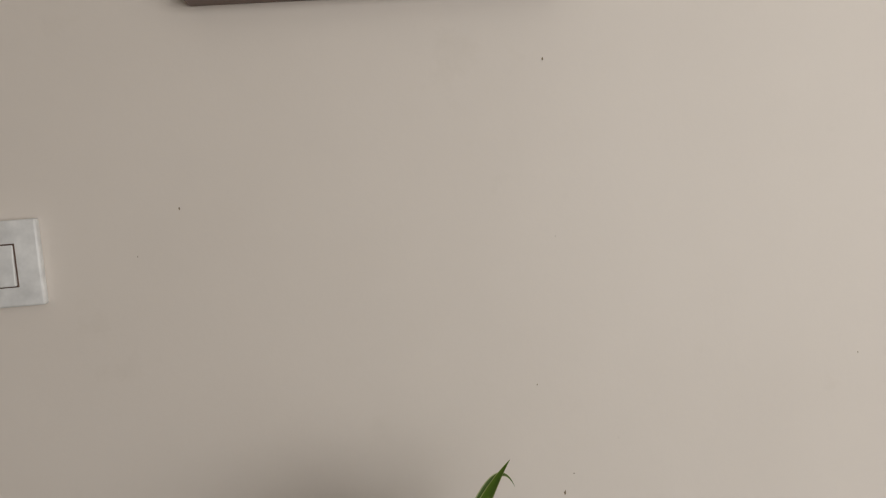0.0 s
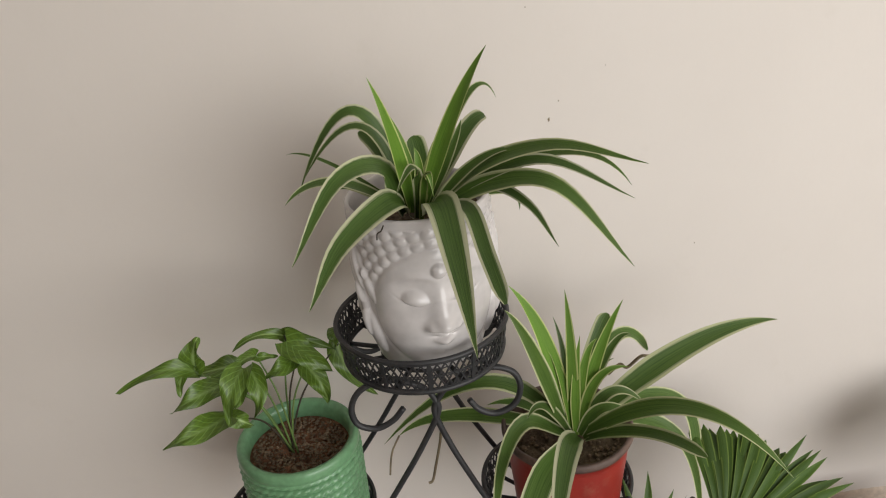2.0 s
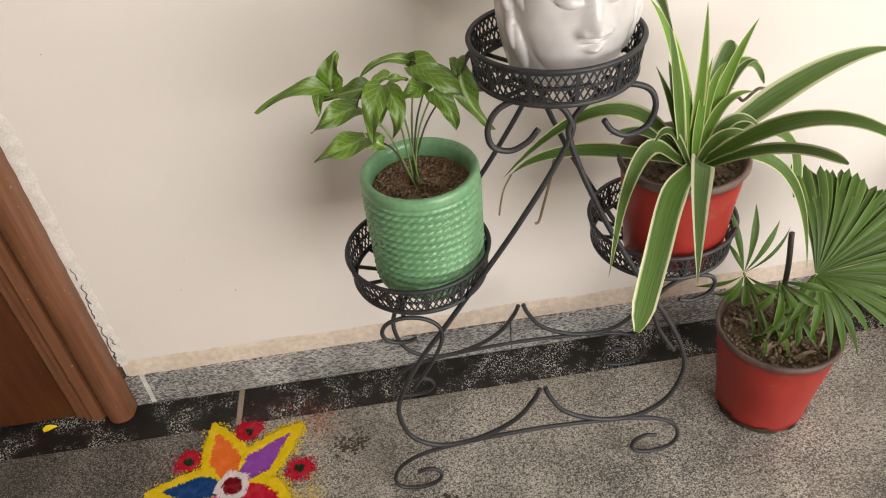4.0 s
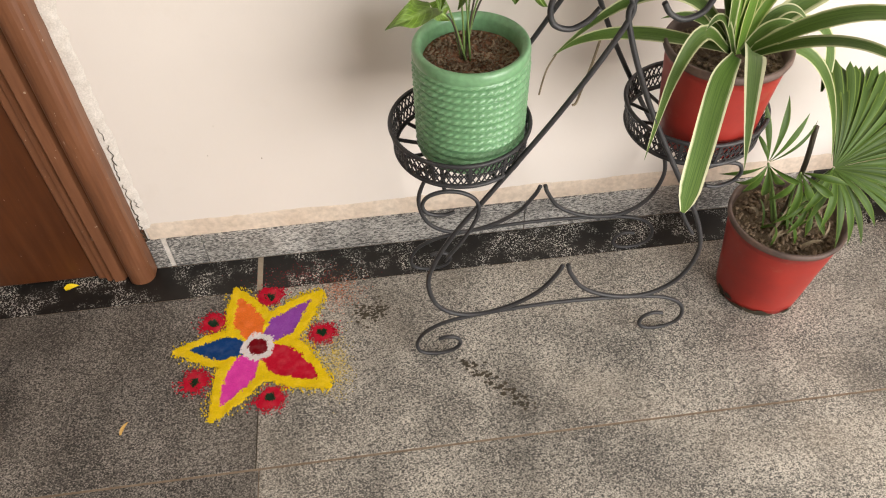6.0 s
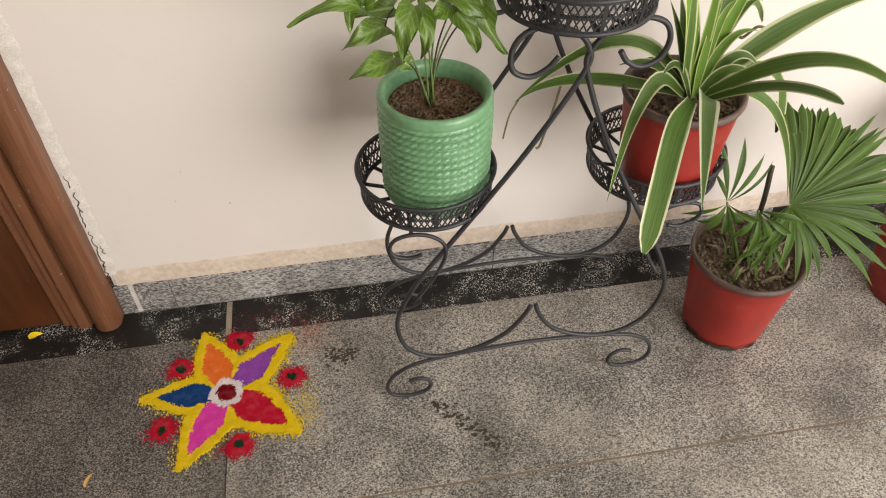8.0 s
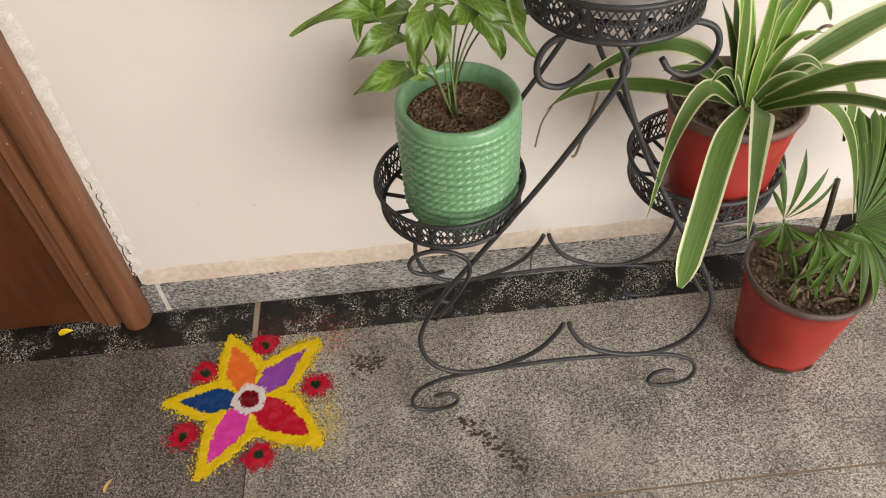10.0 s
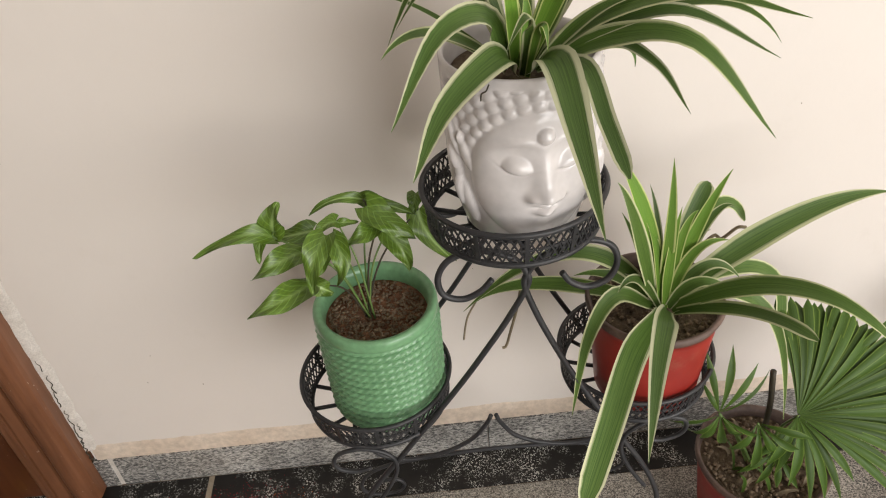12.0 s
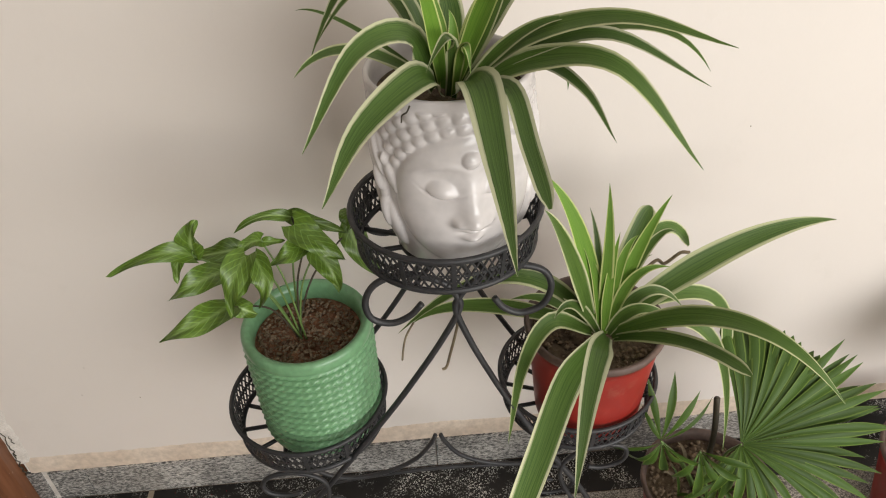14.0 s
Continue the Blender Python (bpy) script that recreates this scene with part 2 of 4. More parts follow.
PALM = striped_leaf("palm_leaf", (0.115, 0.175, 0.026), (0.026, 0.058, 0.007), (0.064, 0.118, 0.014), 0.93, 0.68)
PALM.node_tree.nodes["Principled BSDF"].inputs["Roughness"].default_value = 0.5
PALM.node_tree.nodes["Principled BSDF"].inputs["Specular IOR Level"].default_value = 0.25
DRY = simple("dry_leaf", (0.16, 0.12, 0.075), (0.30, 0.24, 0.15), 40.0, 0.8)
ARROW = veined_leaf()
STEM = simple("green_stem", (0.09, 0.16, 0.035), (0.16, 0.24, 0.07), 30.0, 0.5)
STEM_DARK = simple("dark_stem", (0.03, 0.025, 0.015), (0.06, 0.045, 0.025), 30.0, 0.6)
PLASTIC_W = simple("white_switch_plastic", (0.72, 0.72, 0.72), (0.76, 0.76, 0.76), 5.0, 0.3, 0.02)


# ---- builders ----
def link(name, bm, mat, parent=None, label="", smooth=True):
    me = bpy.data.meshes.new(name)
    bm.to_mesh(me)
    bm.free()
    me.materials.append(mat)
    if smooth:
        me.polygons.foreach_set("use_smooth", [True] * len(me.polygons))
    ob = new(name, me)
    if parent is not None:
        ob.parent = parent
        ob.matrix_parent_inverse = Matrix.Translation(-parent.location)
    if label:
        tagged(ob, label)
    return ob


def part(name, bm, mat, parent, label="", smooth=True):
    return link(name, bm, mat, parent, label, smooth)


def root(name, at, label, category, group="", kind=""):
    ob = new(name)
    ob.empty_display_size = 0.02
    ob.location = at
    return tagged(ob, label, category, group, kind)


def add_box(bm, lo, hi, bevel=0.0):
    geom = bmesh.ops.create_cube(bm, size=1.0)["verts"]
    for v in geom:
        for i in range(3):
            v.co[i] = lo[i] if v.co[i] < 0 else hi[i]
    if bevel:
        es = {e for v in geom for e in v.link_edges}
        bmesh.ops.bevel(bm, geom=list(es), offset=bevel, segments=2, affect="EDGES", profile=0.6)


def box(lo, hi, bevel=0.0):
    bm = bmesh.new()
    add_box(bm, lo, hi, bevel)
    return bm


def spline(pts, n=8):
    """Points on a smooth line through pts."""
    p = [Vector(q) for q in pts]
    p = [2 * p[0] - p[1]] + p + [2 * p[-1] - p[-2]]
    out = []
    for i in range(1, len(p) - 2):
        a, b, c, d = p[i - 1], p[i], p[i + 1], p[i + 2]
        for k in range(n):
            t = k / n
            out.append(0.5 * (2 * b + (c - a) * t + (2 * a - 5 * b + 4 * c - d) * t * t + (3 * b - a - 3 * c + d) * t ** 3))
    return out + [p[-2]]


def add_tube(bm, pts, radius, segs=8, taper=1.0, closed=False):
    rings, side = [], None
    n = len(pts)
    for i, q in enumerate(pts):
        if closed:
            d = (pts[(i + 1) % n] - pts[i - 1]).normalized()
        else:
            d = (pts[min(i + 1, n - 1)] - pts[max(i - 1, 0)]).normalized()
        if side is None:
            side = d.orthogonal().normalized()
        side = (side - d * side.dot(d)).normalized()
        up = d.cross(side)
        r = radius * (1 + (taper - 1) * i / (n - 1))
        rings.append([bm.verts.new(q + r * (math.cos(a) * side + math.sin(a) * up)) for a in (2 * math.pi * k / segs for k in range(segs))])
    for i in range(n if closed else n - 1):
        a, b = rings[i], rings[(i + 1) % n]
        for k in range(segs):
            bm.faces.new((a[k], a[(k + 1) % segs], b[(k + 1) % segs], b[k]))
    if not closed:
        bm.faces.new(rings[0][::-1])
        bm.faces.new(rings[-1])


def tube(pts, radius, segs=8, taper=1.0, closed=False, smooth_n=8):
    bm = bmesh.new()
    add_tube(bm, pts if closed or smooth_n == 0 else spline(pts, smooth_n), radius, segs, taper, closed)
    return bm


def circle(c, r, n=64):
    return [Vector((c[0] + r * math.cos(a), c[1] + r * math.sin(a), c[2])) for a in (2 * math.pi * k / n for k in range(n))]


def lathe(c, profile, n=96, shape=None):
    """A turned body round the upright axis through c; profile: radius and height from the foot to the inside."""
    bm = bmesh.new()
    rows = []
    for j, (r, z) in enumerate(profile):
        row = []
        for k in range(n):
            a = 2 * math.pi * k / n
            rr = r + (shape(a, z, j) if shape else 0.0)
            row.append(bm.verts.new((c[0] + rr * math.sin(a), c[1] - rr * math.cos(a), c[2] + z)))
        rows.append(row)
    for a, b in zip(rows, rows[1:]):
        for k in range(n):
            bm.faces.new((a[k], a[(k + 1) % n], b[(k + 1) % n], b[k]))
    bm.faces.new(rows[0][::-1])
    bm.faces.new(rows[-1])
    return bm


FACE_UP = Vector((0.0, -0.62, 0.78))  # the side from which the plants get their light


def leaf_mesh(base, mid, tip, width, shape="blade", blunt=False, fold=0.22, facing=FACE_UP, across=4, along=18, wave=0.0, seed=0, tip_from=0.6):
    """A leaf from base to tip along a bent line through mid, one point or several."""
    b, t = Vector(base), Vector(tip)
    if isinstance(mid, tuple) and isinstance(mid[0], tuple):
        line = spline([b, *mid, t], 24)
    else:
        ctl = 2 * Vector(mid) - (b + t) / 2
        line = [(1 - s) ** 2 * b + 2 * s * (1 - s) * ctl + s * s * t for s in (i / 72 for i in range(73))]
    bm = bmesh.new()
    uv = bm.loops.layers.uv.new("UVMap")
    rnd = random.Random(seed)
    ph = rnd.uniform(0, 6)
    rows = []
    for i in range(along + 1):
        s = i / along
        k = round(s * (len(line) - 1))
        q = line[k]
        d = (line[min(k + 1, len(line) - 1)] - line[max(k - 1, 0)]).normalized()
        side = d.cross(facing)
        side = side.normalized() if side.length > 0.05 else Vector((1, 0, 0))
        nrm = side.cross(d).normalized()
        if shape == "blade":
            w = min(1.0, 0.5 + 1.6 * s) * ((1 - s ** 2.4) if not blunt else (1 - 0.25 * s ** 3) * (1 - 0.75 * max(0.0, (s - 0.88) / 0.12) ** 2))
        elif shape == "arrow":
            w = min(1.0, 0.55 + 3.2 * s) * (1 - s ** 1.7) ** 0.85 if s < 1 else 0
        else:
            w = min(1.0, 0.05 + 1.35 * s) * (1.0 if s < tip_from else max(0.0, 1 - ((s - tip_from) / (1 - tip_from)) ** (1.35 if tip_from < 0.8 else 2.6)))
        w = max(w, 0.02) * width / 2
        row = []
        for k in range(-across // 2, across // 2 + 1):
            u = k / (across / 2)
            lobe = Vector((0, 0, 0))
            if shape == "arrow":
                lobe = -d * (0.28 * width * max(0, 1 - s * 4) * abs(u) ** 1.5)
            ripple = wave * width * math.sin(9 * s + ph + 2 * u) * abs(u)
            row.append((bm.verts.new(q + side * (u * w) + nrm * (abs(u) * w * fold + ripple) + lobe), u, s))
        rows.append(row)
    for r0, r1 in zip(rows, rows[1:]):
        for k in range(across):
            quad = (r0[k], r0[k + 1], r1[k + 1], r1[k])
            f = bm.faces.new([x[0] for x in quad])
            for loop, x in zip(f.loops, quad):
                loop[uv].uv = (x[1], x[2])
    return bm


def soil_mesh(c, r, rough=0.004, n=40, seed=1):
    bm = bmesh.new()
    rings = [[bm.verts.new((c[0], c[1], c[2]))]]
    for j in range(1, 15):
        row = []
        for k in range(n):
            a, rr = 2 * math.pi * k / n, r * j / 14
            p = Vector((c[0] + rr * math.cos(a), c[1] + rr * math.sin(a), c[2]))
            p.z += rough * (noise.noise(p * 60) + 0.7 * noise.noise(p * 170)) if j < 14 else 0
            row.append(bm.verts.new(p))
        rings.append(row)
    for k in range(n):
        bm.faces.new((rings[0][0], rings[1][k], rings[1][(k + 1) % n]))
    for a, b in zip(rings[1:], rings[2:]):
        for k in range(n):
            bm.faces.new((a[k], b[k], b[(k + 1) % n], a[(k + 1) % n]))
    return bm


def crumbs(c, r, count, size, seed=3):
    """Many small lumps strewn over soil."""
    rnd, bm = random.Random(seed), bmesh.new()
    for _ in range(count):
        a, rr = rnd.uniform(0, 6.283), r * math.sqrt(rnd.random())
        s = size * rnd.uniform(0.4, 1.3)
        o = Vector((c[0] + rr * math.cos(a), c[1] + rr * math.sin(a), c[2] + s * 0.2))
        vs = [bm.verts.new(o + Vector((dx * s * rnd.uniform(0.6, 1.2), dy * s * rnd.uniform(0.6, 1.2), dz * s * rnd.uniform(0.5, 1.0)))) for dx, dy, dz in ((1, 0, 0), (-1, 0, 0), (0, 1, 0), (0, -1, 0), (0, 0, 1), (0, 0, -1))]
        for i, j, k in ((0, 2, 4), (2, 1, 4), (1, 3, 4), (3, 0, 4), (2, 0, 5), (1, 2, 5), (3, 1, 5), (0, 3, 5)):
            bm.faces.new((vs[i], vs[j], vs[k]))
    return bm


# ---- the room ----
FACE = 0.006  # painted face of the back wall; the skirting's face lies at y = 0
bm = box((-0.66, FACE, 0), (5.4, 0.2, 2.7))
add_box(bm, (-1.62, FACE, 2.12), (-0.66, 0.2, 2.7))
add_box(bm, (-2.6, FACE, 0), (-1.62, 0.2, 2.7))
tagged(link("wall_north", bm, WALL, smooth=False), "off-white painted plaster wall behind the plants", "wall", kind="structure")
x0, x1, z0, z1 = WINDOW
bm = box((-2.6, -3.45, 0), (x0, -3.25, 2.7))
add_box(bm, (x1, -3.45, 0), (5.4, -3.25, 2.7))
add_box(bm, (x0, -3.45, 0), (x1, -3.25, z0))
add_box(bm, (x0, -3.45, z1), (x1, -3.25, 2.7))
tagged(link("wall_south", bm, WALL, smooth=False), "off-white painted wall with a window opening", "wall", kind="structure")
tagged(link("wall_west", box((-2.8, -3.45, 0), (-2.6, 0.2, 2.7)), WALL, smooth=False), "off-white painted end wall", "wall", kind="structure")
tagged(link("wall_east", box((5.4, -3.45, 0), (5.6, 0.2, 2.7)), WALL, smooth=False), "off-white painted end wall", "wall", kind="structure")
tagged(link("ceiling", box((-2.8, -3.45, 2.7), (5.6, 0.2, 2.85)), CEIL, smooth=False), "white painted ceiling", "ceiling", kind="structure")
floor = tagged(link("floor", box((-2.8, -3.45, -0.12), (5.6, 0.2, -0.0015)), GROUT, smooth=False), "grey granite slab floor with thin joints", "floor", kind="structure")

# bare plaster band above the skirting, with a torn upper edge
bm = bmesh.new()
lo, hi, n = -0.655, 5.4, 1000
prev = None
for i in range(n + 1):
    x = lo + (hi - lo) * i / n
    top = 0.112 + 0.004 * noise.noise((x * 9, 0, 0)) + 0.0022 * noise.noise((x * 60, 3, 0))
    cur = [bm.verts.new((x, FACE, top)), bm.verts.new((x, FACE - 0.0022, top - 0.004)), bm.verts.new((x, FACE - 0.003, 0.072))]
    if prev:
        for a in (0, 1):
            bm.faces.new((prev[a], prev[a + 1], cur[a + 1], cur[a]))
    prev = cur
tagged(link("trim_plaster", bm, PLASTER), "bare beige plaster band above the skirting", "trim", kind="structure")

# ragged white putty where the wall meets the door frame
bm = bmesh.new()
prev = None
for i in range(1000):
    z = 0.105 + 2.0 * i / 999
    w = 0.019 + 0.013 * noise.noise((0, 0, z * 8)) + 0.004 * noise.noise((5, 0, z * 37)) + 0.002 * noise.noise((5, 0, z * 110))
    d = 0.0015 + 0.002 * noise.noise((9, 1, z * 40))
    cur = [bm.verts.new((-0.664, FACE - 0.004 - d, z)), bm.verts.new((-0.662 + w * 0.55, FACE - 0.003 - max(0, d), z)), bm.verts.new((-0.662 + w, FACE - 0.0004, z))]
    if prev:
        for a in (0, 1):
            bm.faces.new((prev[a], prev[a + 1], cur[a + 1], cur[a]))
    prev = cur
tagged(link("trim_putty", bm, PUTTY), "ragged white putty along the door frame", "trim", kind="structure")
rnd = random.Random(8)
bm = bmesh.new()
for z0c, z1c, off, thick in ((0.075, 0.135, 0.001, 0.0014), (0.128, 0.215, 0.004, 0.0011), (0.225, 0.262, 0.003, 0.0011), (0.258, 0.300, 0.008, 0.0010), (0.31, 0.335, 0.006, 0.0008), (0.16, 0.18, 0.012, 0.0007)):
    n = max(4, int((z1c - z0c) / 0.006))
    line = [Vector((-0.6625 + off + rnd.uniform(-0.0025, 0.003), FACE - 0.0062, z0c + (z1c - z0c) * q / n)) for q in range(n + 1)]
    add_tube(bm, spline(line, 3), thick, 5, 0.5)
tagged(link("cracks", bm, STEM_DARK), "dark cracks in the putty beside the door frame", "cracks", kind="stuff")

# skirting tiles, black border strip and floor slabs
base = root("baseboard", (0, 0, 0), "grey speckled granite skirting with a pale joint", "baseboard", kind="structure")
for a, b in ((-0.664, -0.637), (-0.628, -0.5665), (-0.565, 0.04), (0.0415, 0.612)):
    part("tile", box((a, 0.0, 0.0), (b, 0.02, 0.075), 0.0012), SKIRT, base, smooth=False)
for a, b in ((0.6135, 1.2), (1.2015, 1.8), (1.8015, 2.4), (2.4015, 5.4)):
    part("tile", box((a, 0.0, 0.0), (b, 0.02, 0.075), 0.0012), BLACK, base, "black granite skirting tile", smooth=False)
part("grout", box((-0.6375, 0.002, 0), (-0.6275, 0.02, 0.076)), PUTTY, base, "white joint filler", smooth=False)

for a, b in ((-2.6, -0.475), (-0.465, 0.95), (0.952, 5.4)):
    part("border_strip", box((a, -0.0815, -0.03), (b, -0.0005, 0.0), 0.0008), BLACK, floor, "black granite border strip", smooth=False)
part("joint", box((-0.4755, -0.0815, -0.02), (-0.4645, -0.0005, -0.0006)), GROUT_PALE, floor, "pale joint filler", smooth=False)
slabs = [((-2.6, -0.4655), (-0.4350, -0.083)), ((-0.4635, 0.95), (-0.4350, -0.083)), ((0.953, 5.4), (-0.4350, -0.083)),
         ((-2.6, -0.4605), (-1.05, -0.4390)), ((-0.4585, 0.80), (-1.05, -0.4390)), ((0.803, 5.4), (-1.05, -0.4390)),
         ((-2.6, -0.3), (-3.25, -1.053)), ((-0.297, 1.2), (-3.25, -1.053)), ((1.203, 5.4), (-3.25, -1.053))]
for (xa, xb), (ya, yb) in slabs:
    part("slab", box((xa, ya, -0.03), (xb, yb, 0.0), 0.0008), GRANITE_DARK if xb < -0.4 else GRANITE, floor, "darker grey granite slab" if xb < -0.4 else "", smooth=False)
part("joint", box((-0.4655, -0.4355, -0.02), (-0.4635, -0.083, -0.0009)), STEM_DARK, floor, "dark dirt-filled joint", smooth=False)


def dirt(spots, seed, size):
    """Flat irregular grains of dirt on the floor; spots: x, y, spread x, spread y, count."""
    rn, bm = random.Random(seed), bmesh.new()
    for cx, cy, sx, sy, count in spots:
        for _ in range(count):
            o = Vector((cx + rn.gauss(0, sx), cy + rn.gauss(0, sy), 0.0))
            r = size * rn.uniform(0.4, 1.5)
            ring = [bm.verts.new(o + Vector((math.cos(q) * r * rn.uniform(0.5, 1.4), math.sin(q) * r * rn.uniform(0.5, 1.0), 0.0003))) for q in (0, 1.05, 2.1, 3.14, 4.2, 5.2)]
            top = bm.verts.new(o + Vector((0, 0, 0.0009)))
            for q in range(6):
                bm.faces.new((ring[q], ring[(q + 1) % 6], top))
    return bm


tagged(link("dirt", dirt([(-0.267, -0.160, 0.019, 0.015, 70), (-0.280, -0.166, 0.006, 0.004, 25), (-0.250, -0.157, 0.006, 0.006, 25)], 2, 0.0027), STEM_DARK), "dark brown dried dirt spot on the granite floor", "dirt", kind="stuff")
tagged(link("dirt", dirt([(-0.116 + 0.085 * q / 9, -0.290 - 0.095 * q / 9, 0.007, 0.005, 9) for q in range(10)], 6, 0.0032), STEM_DARK), "trail of dark drip specks on the granite floor", "dirt", kind="stuff")

# door with its frame
door = root("door_1", (-1.2, 0.0, 0.0), "closed varnished brown wooden door in a moulded frame", "door", kind="structure")
bm = box((-1.58, -0.010, 0.006), (-0.768, 0.030, 2.06), 0.002)
leaf = part("door_leaf", bm, WOOD, door)
part("door_stop", box((-0.768, -0.016, 0.004), (-0.752, 0.04, 2.075), 0.003), FRAME_WOOD, door)


def jamb(xo, xi, sign):
    """An upright moulding: a round outer bead, a groove and a flat inner band."""
    prof = []
    for i in range(13):
        a = math.pi * i / 12
        prof.append((xo - sign * (0.024 - 0.024 * math.cos(a)), -0.006 - 0.032 * math.sin(a) ** 0.6))
    prof += [(xo - sign * 0.050, -0.014), (xo - sign * 0.053, -0.014), (xo - sign * 0.056, -0.022), (xo - sign * 0.073, -0.025), (xo - sign * 0.076, -0.016), (xo - sign * 0.079, -0.016), (xo - sign * 0.081, -0.021), (xi, -0.020), (xi, 0.06), (xo, 0.06)]
    bm = bmesh.new()
    lo = [bm.verts.new((x, y, 0.001)) for x, y in prof]
    hi = [bm.verts.new((x, y, 2.12)) for x, y in prof]
    k = len(prof)
    for i in range(k):
        bm.faces.new((lo[i], lo[(i + 1) % k], hi[(i + 1) % k], hi[i]))
    bm.faces.new(lo[::-1])
    bm.faces.new(hi)
    bmesh.ops.recalc_face_normals(bm, faces=bm.faces)
    return bm


part("door_frame", jamb(-0.6645, -0.752, 1), FRAME_WOOD, door, "chipped reddish-brown moulded frame", smooth=False)
part("door_frame", jamb(-1.68, -1.585, -1), FRAME_WOOD, door, smooth=False)
part("door_head", box((-1.66, -0.03, 2.065), (-0.67, 0.06, 2.12), 0.004), FRAME_WOOD, door, smooth=False)

# small scuffs and dirt specks on the paint
bm = bmesh.new()
rnd = random.Random(5)
spots = [(0.268, 0.857, 3.5), (0.281, 0.880, 1.5), (0.342, 0.920, 1.2), (0.274, 1.401, 3.0), (-0.170, 1.255, 2.0), (0.478, 0.650, 1.5), (-0.508, 0.255, 1.8), (-0.485, 0.315, 1.5), (-0.422, 0.239, 2)]
spots += [(rnd.uniform(-0.6, 0.75), rnd.uniform(0.14, 1.3), rnd.uniform(0.7, 1.6)) for _ in range(7)]
for x, z, s in spots:
    s *= 0.0006
    o = Vector((x, FACE - 0.0003, z))
    ring = [bm.verts.new(o + Vector((math.cos(a) * s * rnd.uniform(0.4, 1.0), 0, math.sin(a) * s * rnd.uniform(0.8, 2.2)))) for a in (0, 1.05, 2.1, 3.14, 4.2, 5.2)]
    top = bm.verts.new(o + Vector((0, -0.0004, 0)))
    for k in range(6):
        bm.faces.new((ring[k], ring[(k + 1) % 6], top))
tagged(link("wall_specks", bm, DRY), "small dark specks on the painted wall", "specks", kind="stuff")

# light switch
sw = root("light_switch", (-0.371, FACE, 1.208), "white plastic light switch on the painted wall", "light switch")
part("plate", box((-0.416, -0.006, 1.158), (-0.326, FACE, 1.257), 0.003), PLASTIC_W, sw)
# dark plate under the rocker paints the shade of the slit round it
part("gap_shade", box((-0.3915, -0.0068, 1.1805), (-0.3515, -0.004, 1.2305), 0.0004), RIM, sw, "dark plate for the shaded slit round the rocker")
bm = box((-0.390, -0.0115, 1.182), (-0.353, -0.005, 1.229), 0.0018)
for v in bm.verts:
    if v.co.y < -0.009:
        v.co.y += 0.0035 * (v.co.z - 1.182) / 0.047
part("rocker", bm, PLASTIC_W, sw)

# framed board added above the plants for the shade there, its foot off the wall a little
hang = root("shade_board", (0.085, FACE, 1.483), "dark brown framed board added to account for soft shade high on the wall", "picture frame")
for xa, xb, za, zb in ((-0.135, 0.305, 1.483, 1.513), (-0.135, 0.305, 1.993, 2.023), (-0.135, -0.105, 1.514, 1.992), (0.275, 0.305, 1.514, 1.992)):
    part("frame_bar", box((xa, -0.032, za), (xb, FACE - 0.001, zb), 0.004), WOOD, hang, smooth=False)
part("panel", box((-0.1045, -0.020, 1.5135), (0.2745, -0.012, 1.9925)), PUTTY, hang, "plain pale panel", smooth=False)

# ---- plant stand ----
STAND_X, STAND_Y, SLANT = 0.030, -0.172, 0.058


def stand_point(d, z, y):
    lean = (0.055 if d < 0 else 0.02) * max(0.0, min(z, 0.60) - (0.30 if d < 0 else 0.42))
    return Vector((STAND_X + d + SLANT * z + lean + 0.03 * max(0.0, min(z, 0.66) - 0.60), y, z))


stand = root("plant_stand", (STAND_X, STAND_Y, 0), "black wrought iron three-basket plant stand with scrolled legs", "plant stand")
ROD = 0.0037
for front in (True, False):
    def at(d, z):
        if front:
            return stand_point(d, z, -0.268 + 0.035 * z)
        return stand_point(d, z, -0.078 - 0.02 * z) + Vector((0.009 - 0.023 * z, 0, 0))
    for s in (-1, 1):
        leg = [(0.004, 0.192), (0.012, 0.171), (0.035, 0.136), (0.075, 0.110), (0.125, 0.097), (0.168, 0.105), (0.200, 0.135), (0.213, 0.186), (0.203, 0.232), (0.175, 0.290), (0.134, 0.357), (0.074, 0.460), (0.044, 0.517), (0.022, 0.563), (0.005, 0.607), (0.008, 0.626), (0.024, 0.646), (0.060, 0.660), (0.090, 0.652), (0.102, 0.630), (0.096, 0.606), (0.075, 0.597), (0.056, 0.605), (0.044, 0.620)]
        part("leg", tube([at(s * d, z) for d, z in leg], ROD), IRON, stand)
        if front:
            br = [(0.190, 0.233), (0.168, 0.268), (0.152, 0.301), (0.147, 0.326), (0.153, 0.348), (0.173, 0.364), (0.199, 0.370), (0.221, 0.364), (0.228, 0.349), (0.220, 0.334), (0.199, 0.327), (0.181, 0.331)]
            part("scroll", tube([at(s * d, z) - Vector((0, 0.002, 0)) for d, z in br], 0.0030), IRON, stand)
            part("basket_post", tube([at(s * 0.199, 0.370) + Vector((0, 0.01 * k, 0.005 * k)) for k in range(4)], 0.003, 6), IRON, stand)
    foot = [(0.192, 0.042), (0.176, 0.046), (0.160, 0.039), (0.155, 0.023), (0.168, 0.008), (0.196, 0.0042), (0.221, 0.014), (0.228, 0.037), (0.216, 0.064), (0.188, 0.083), (0.150, 0.093), (0.087, 0.100)]
    row = [at(-d, z) for d, z in foot] + [at(0, 0.104)] + [at(d, z) for d, z in reversed(foot)]
    part("foot_rod", tube(row, 0.0033), IRON, stand)


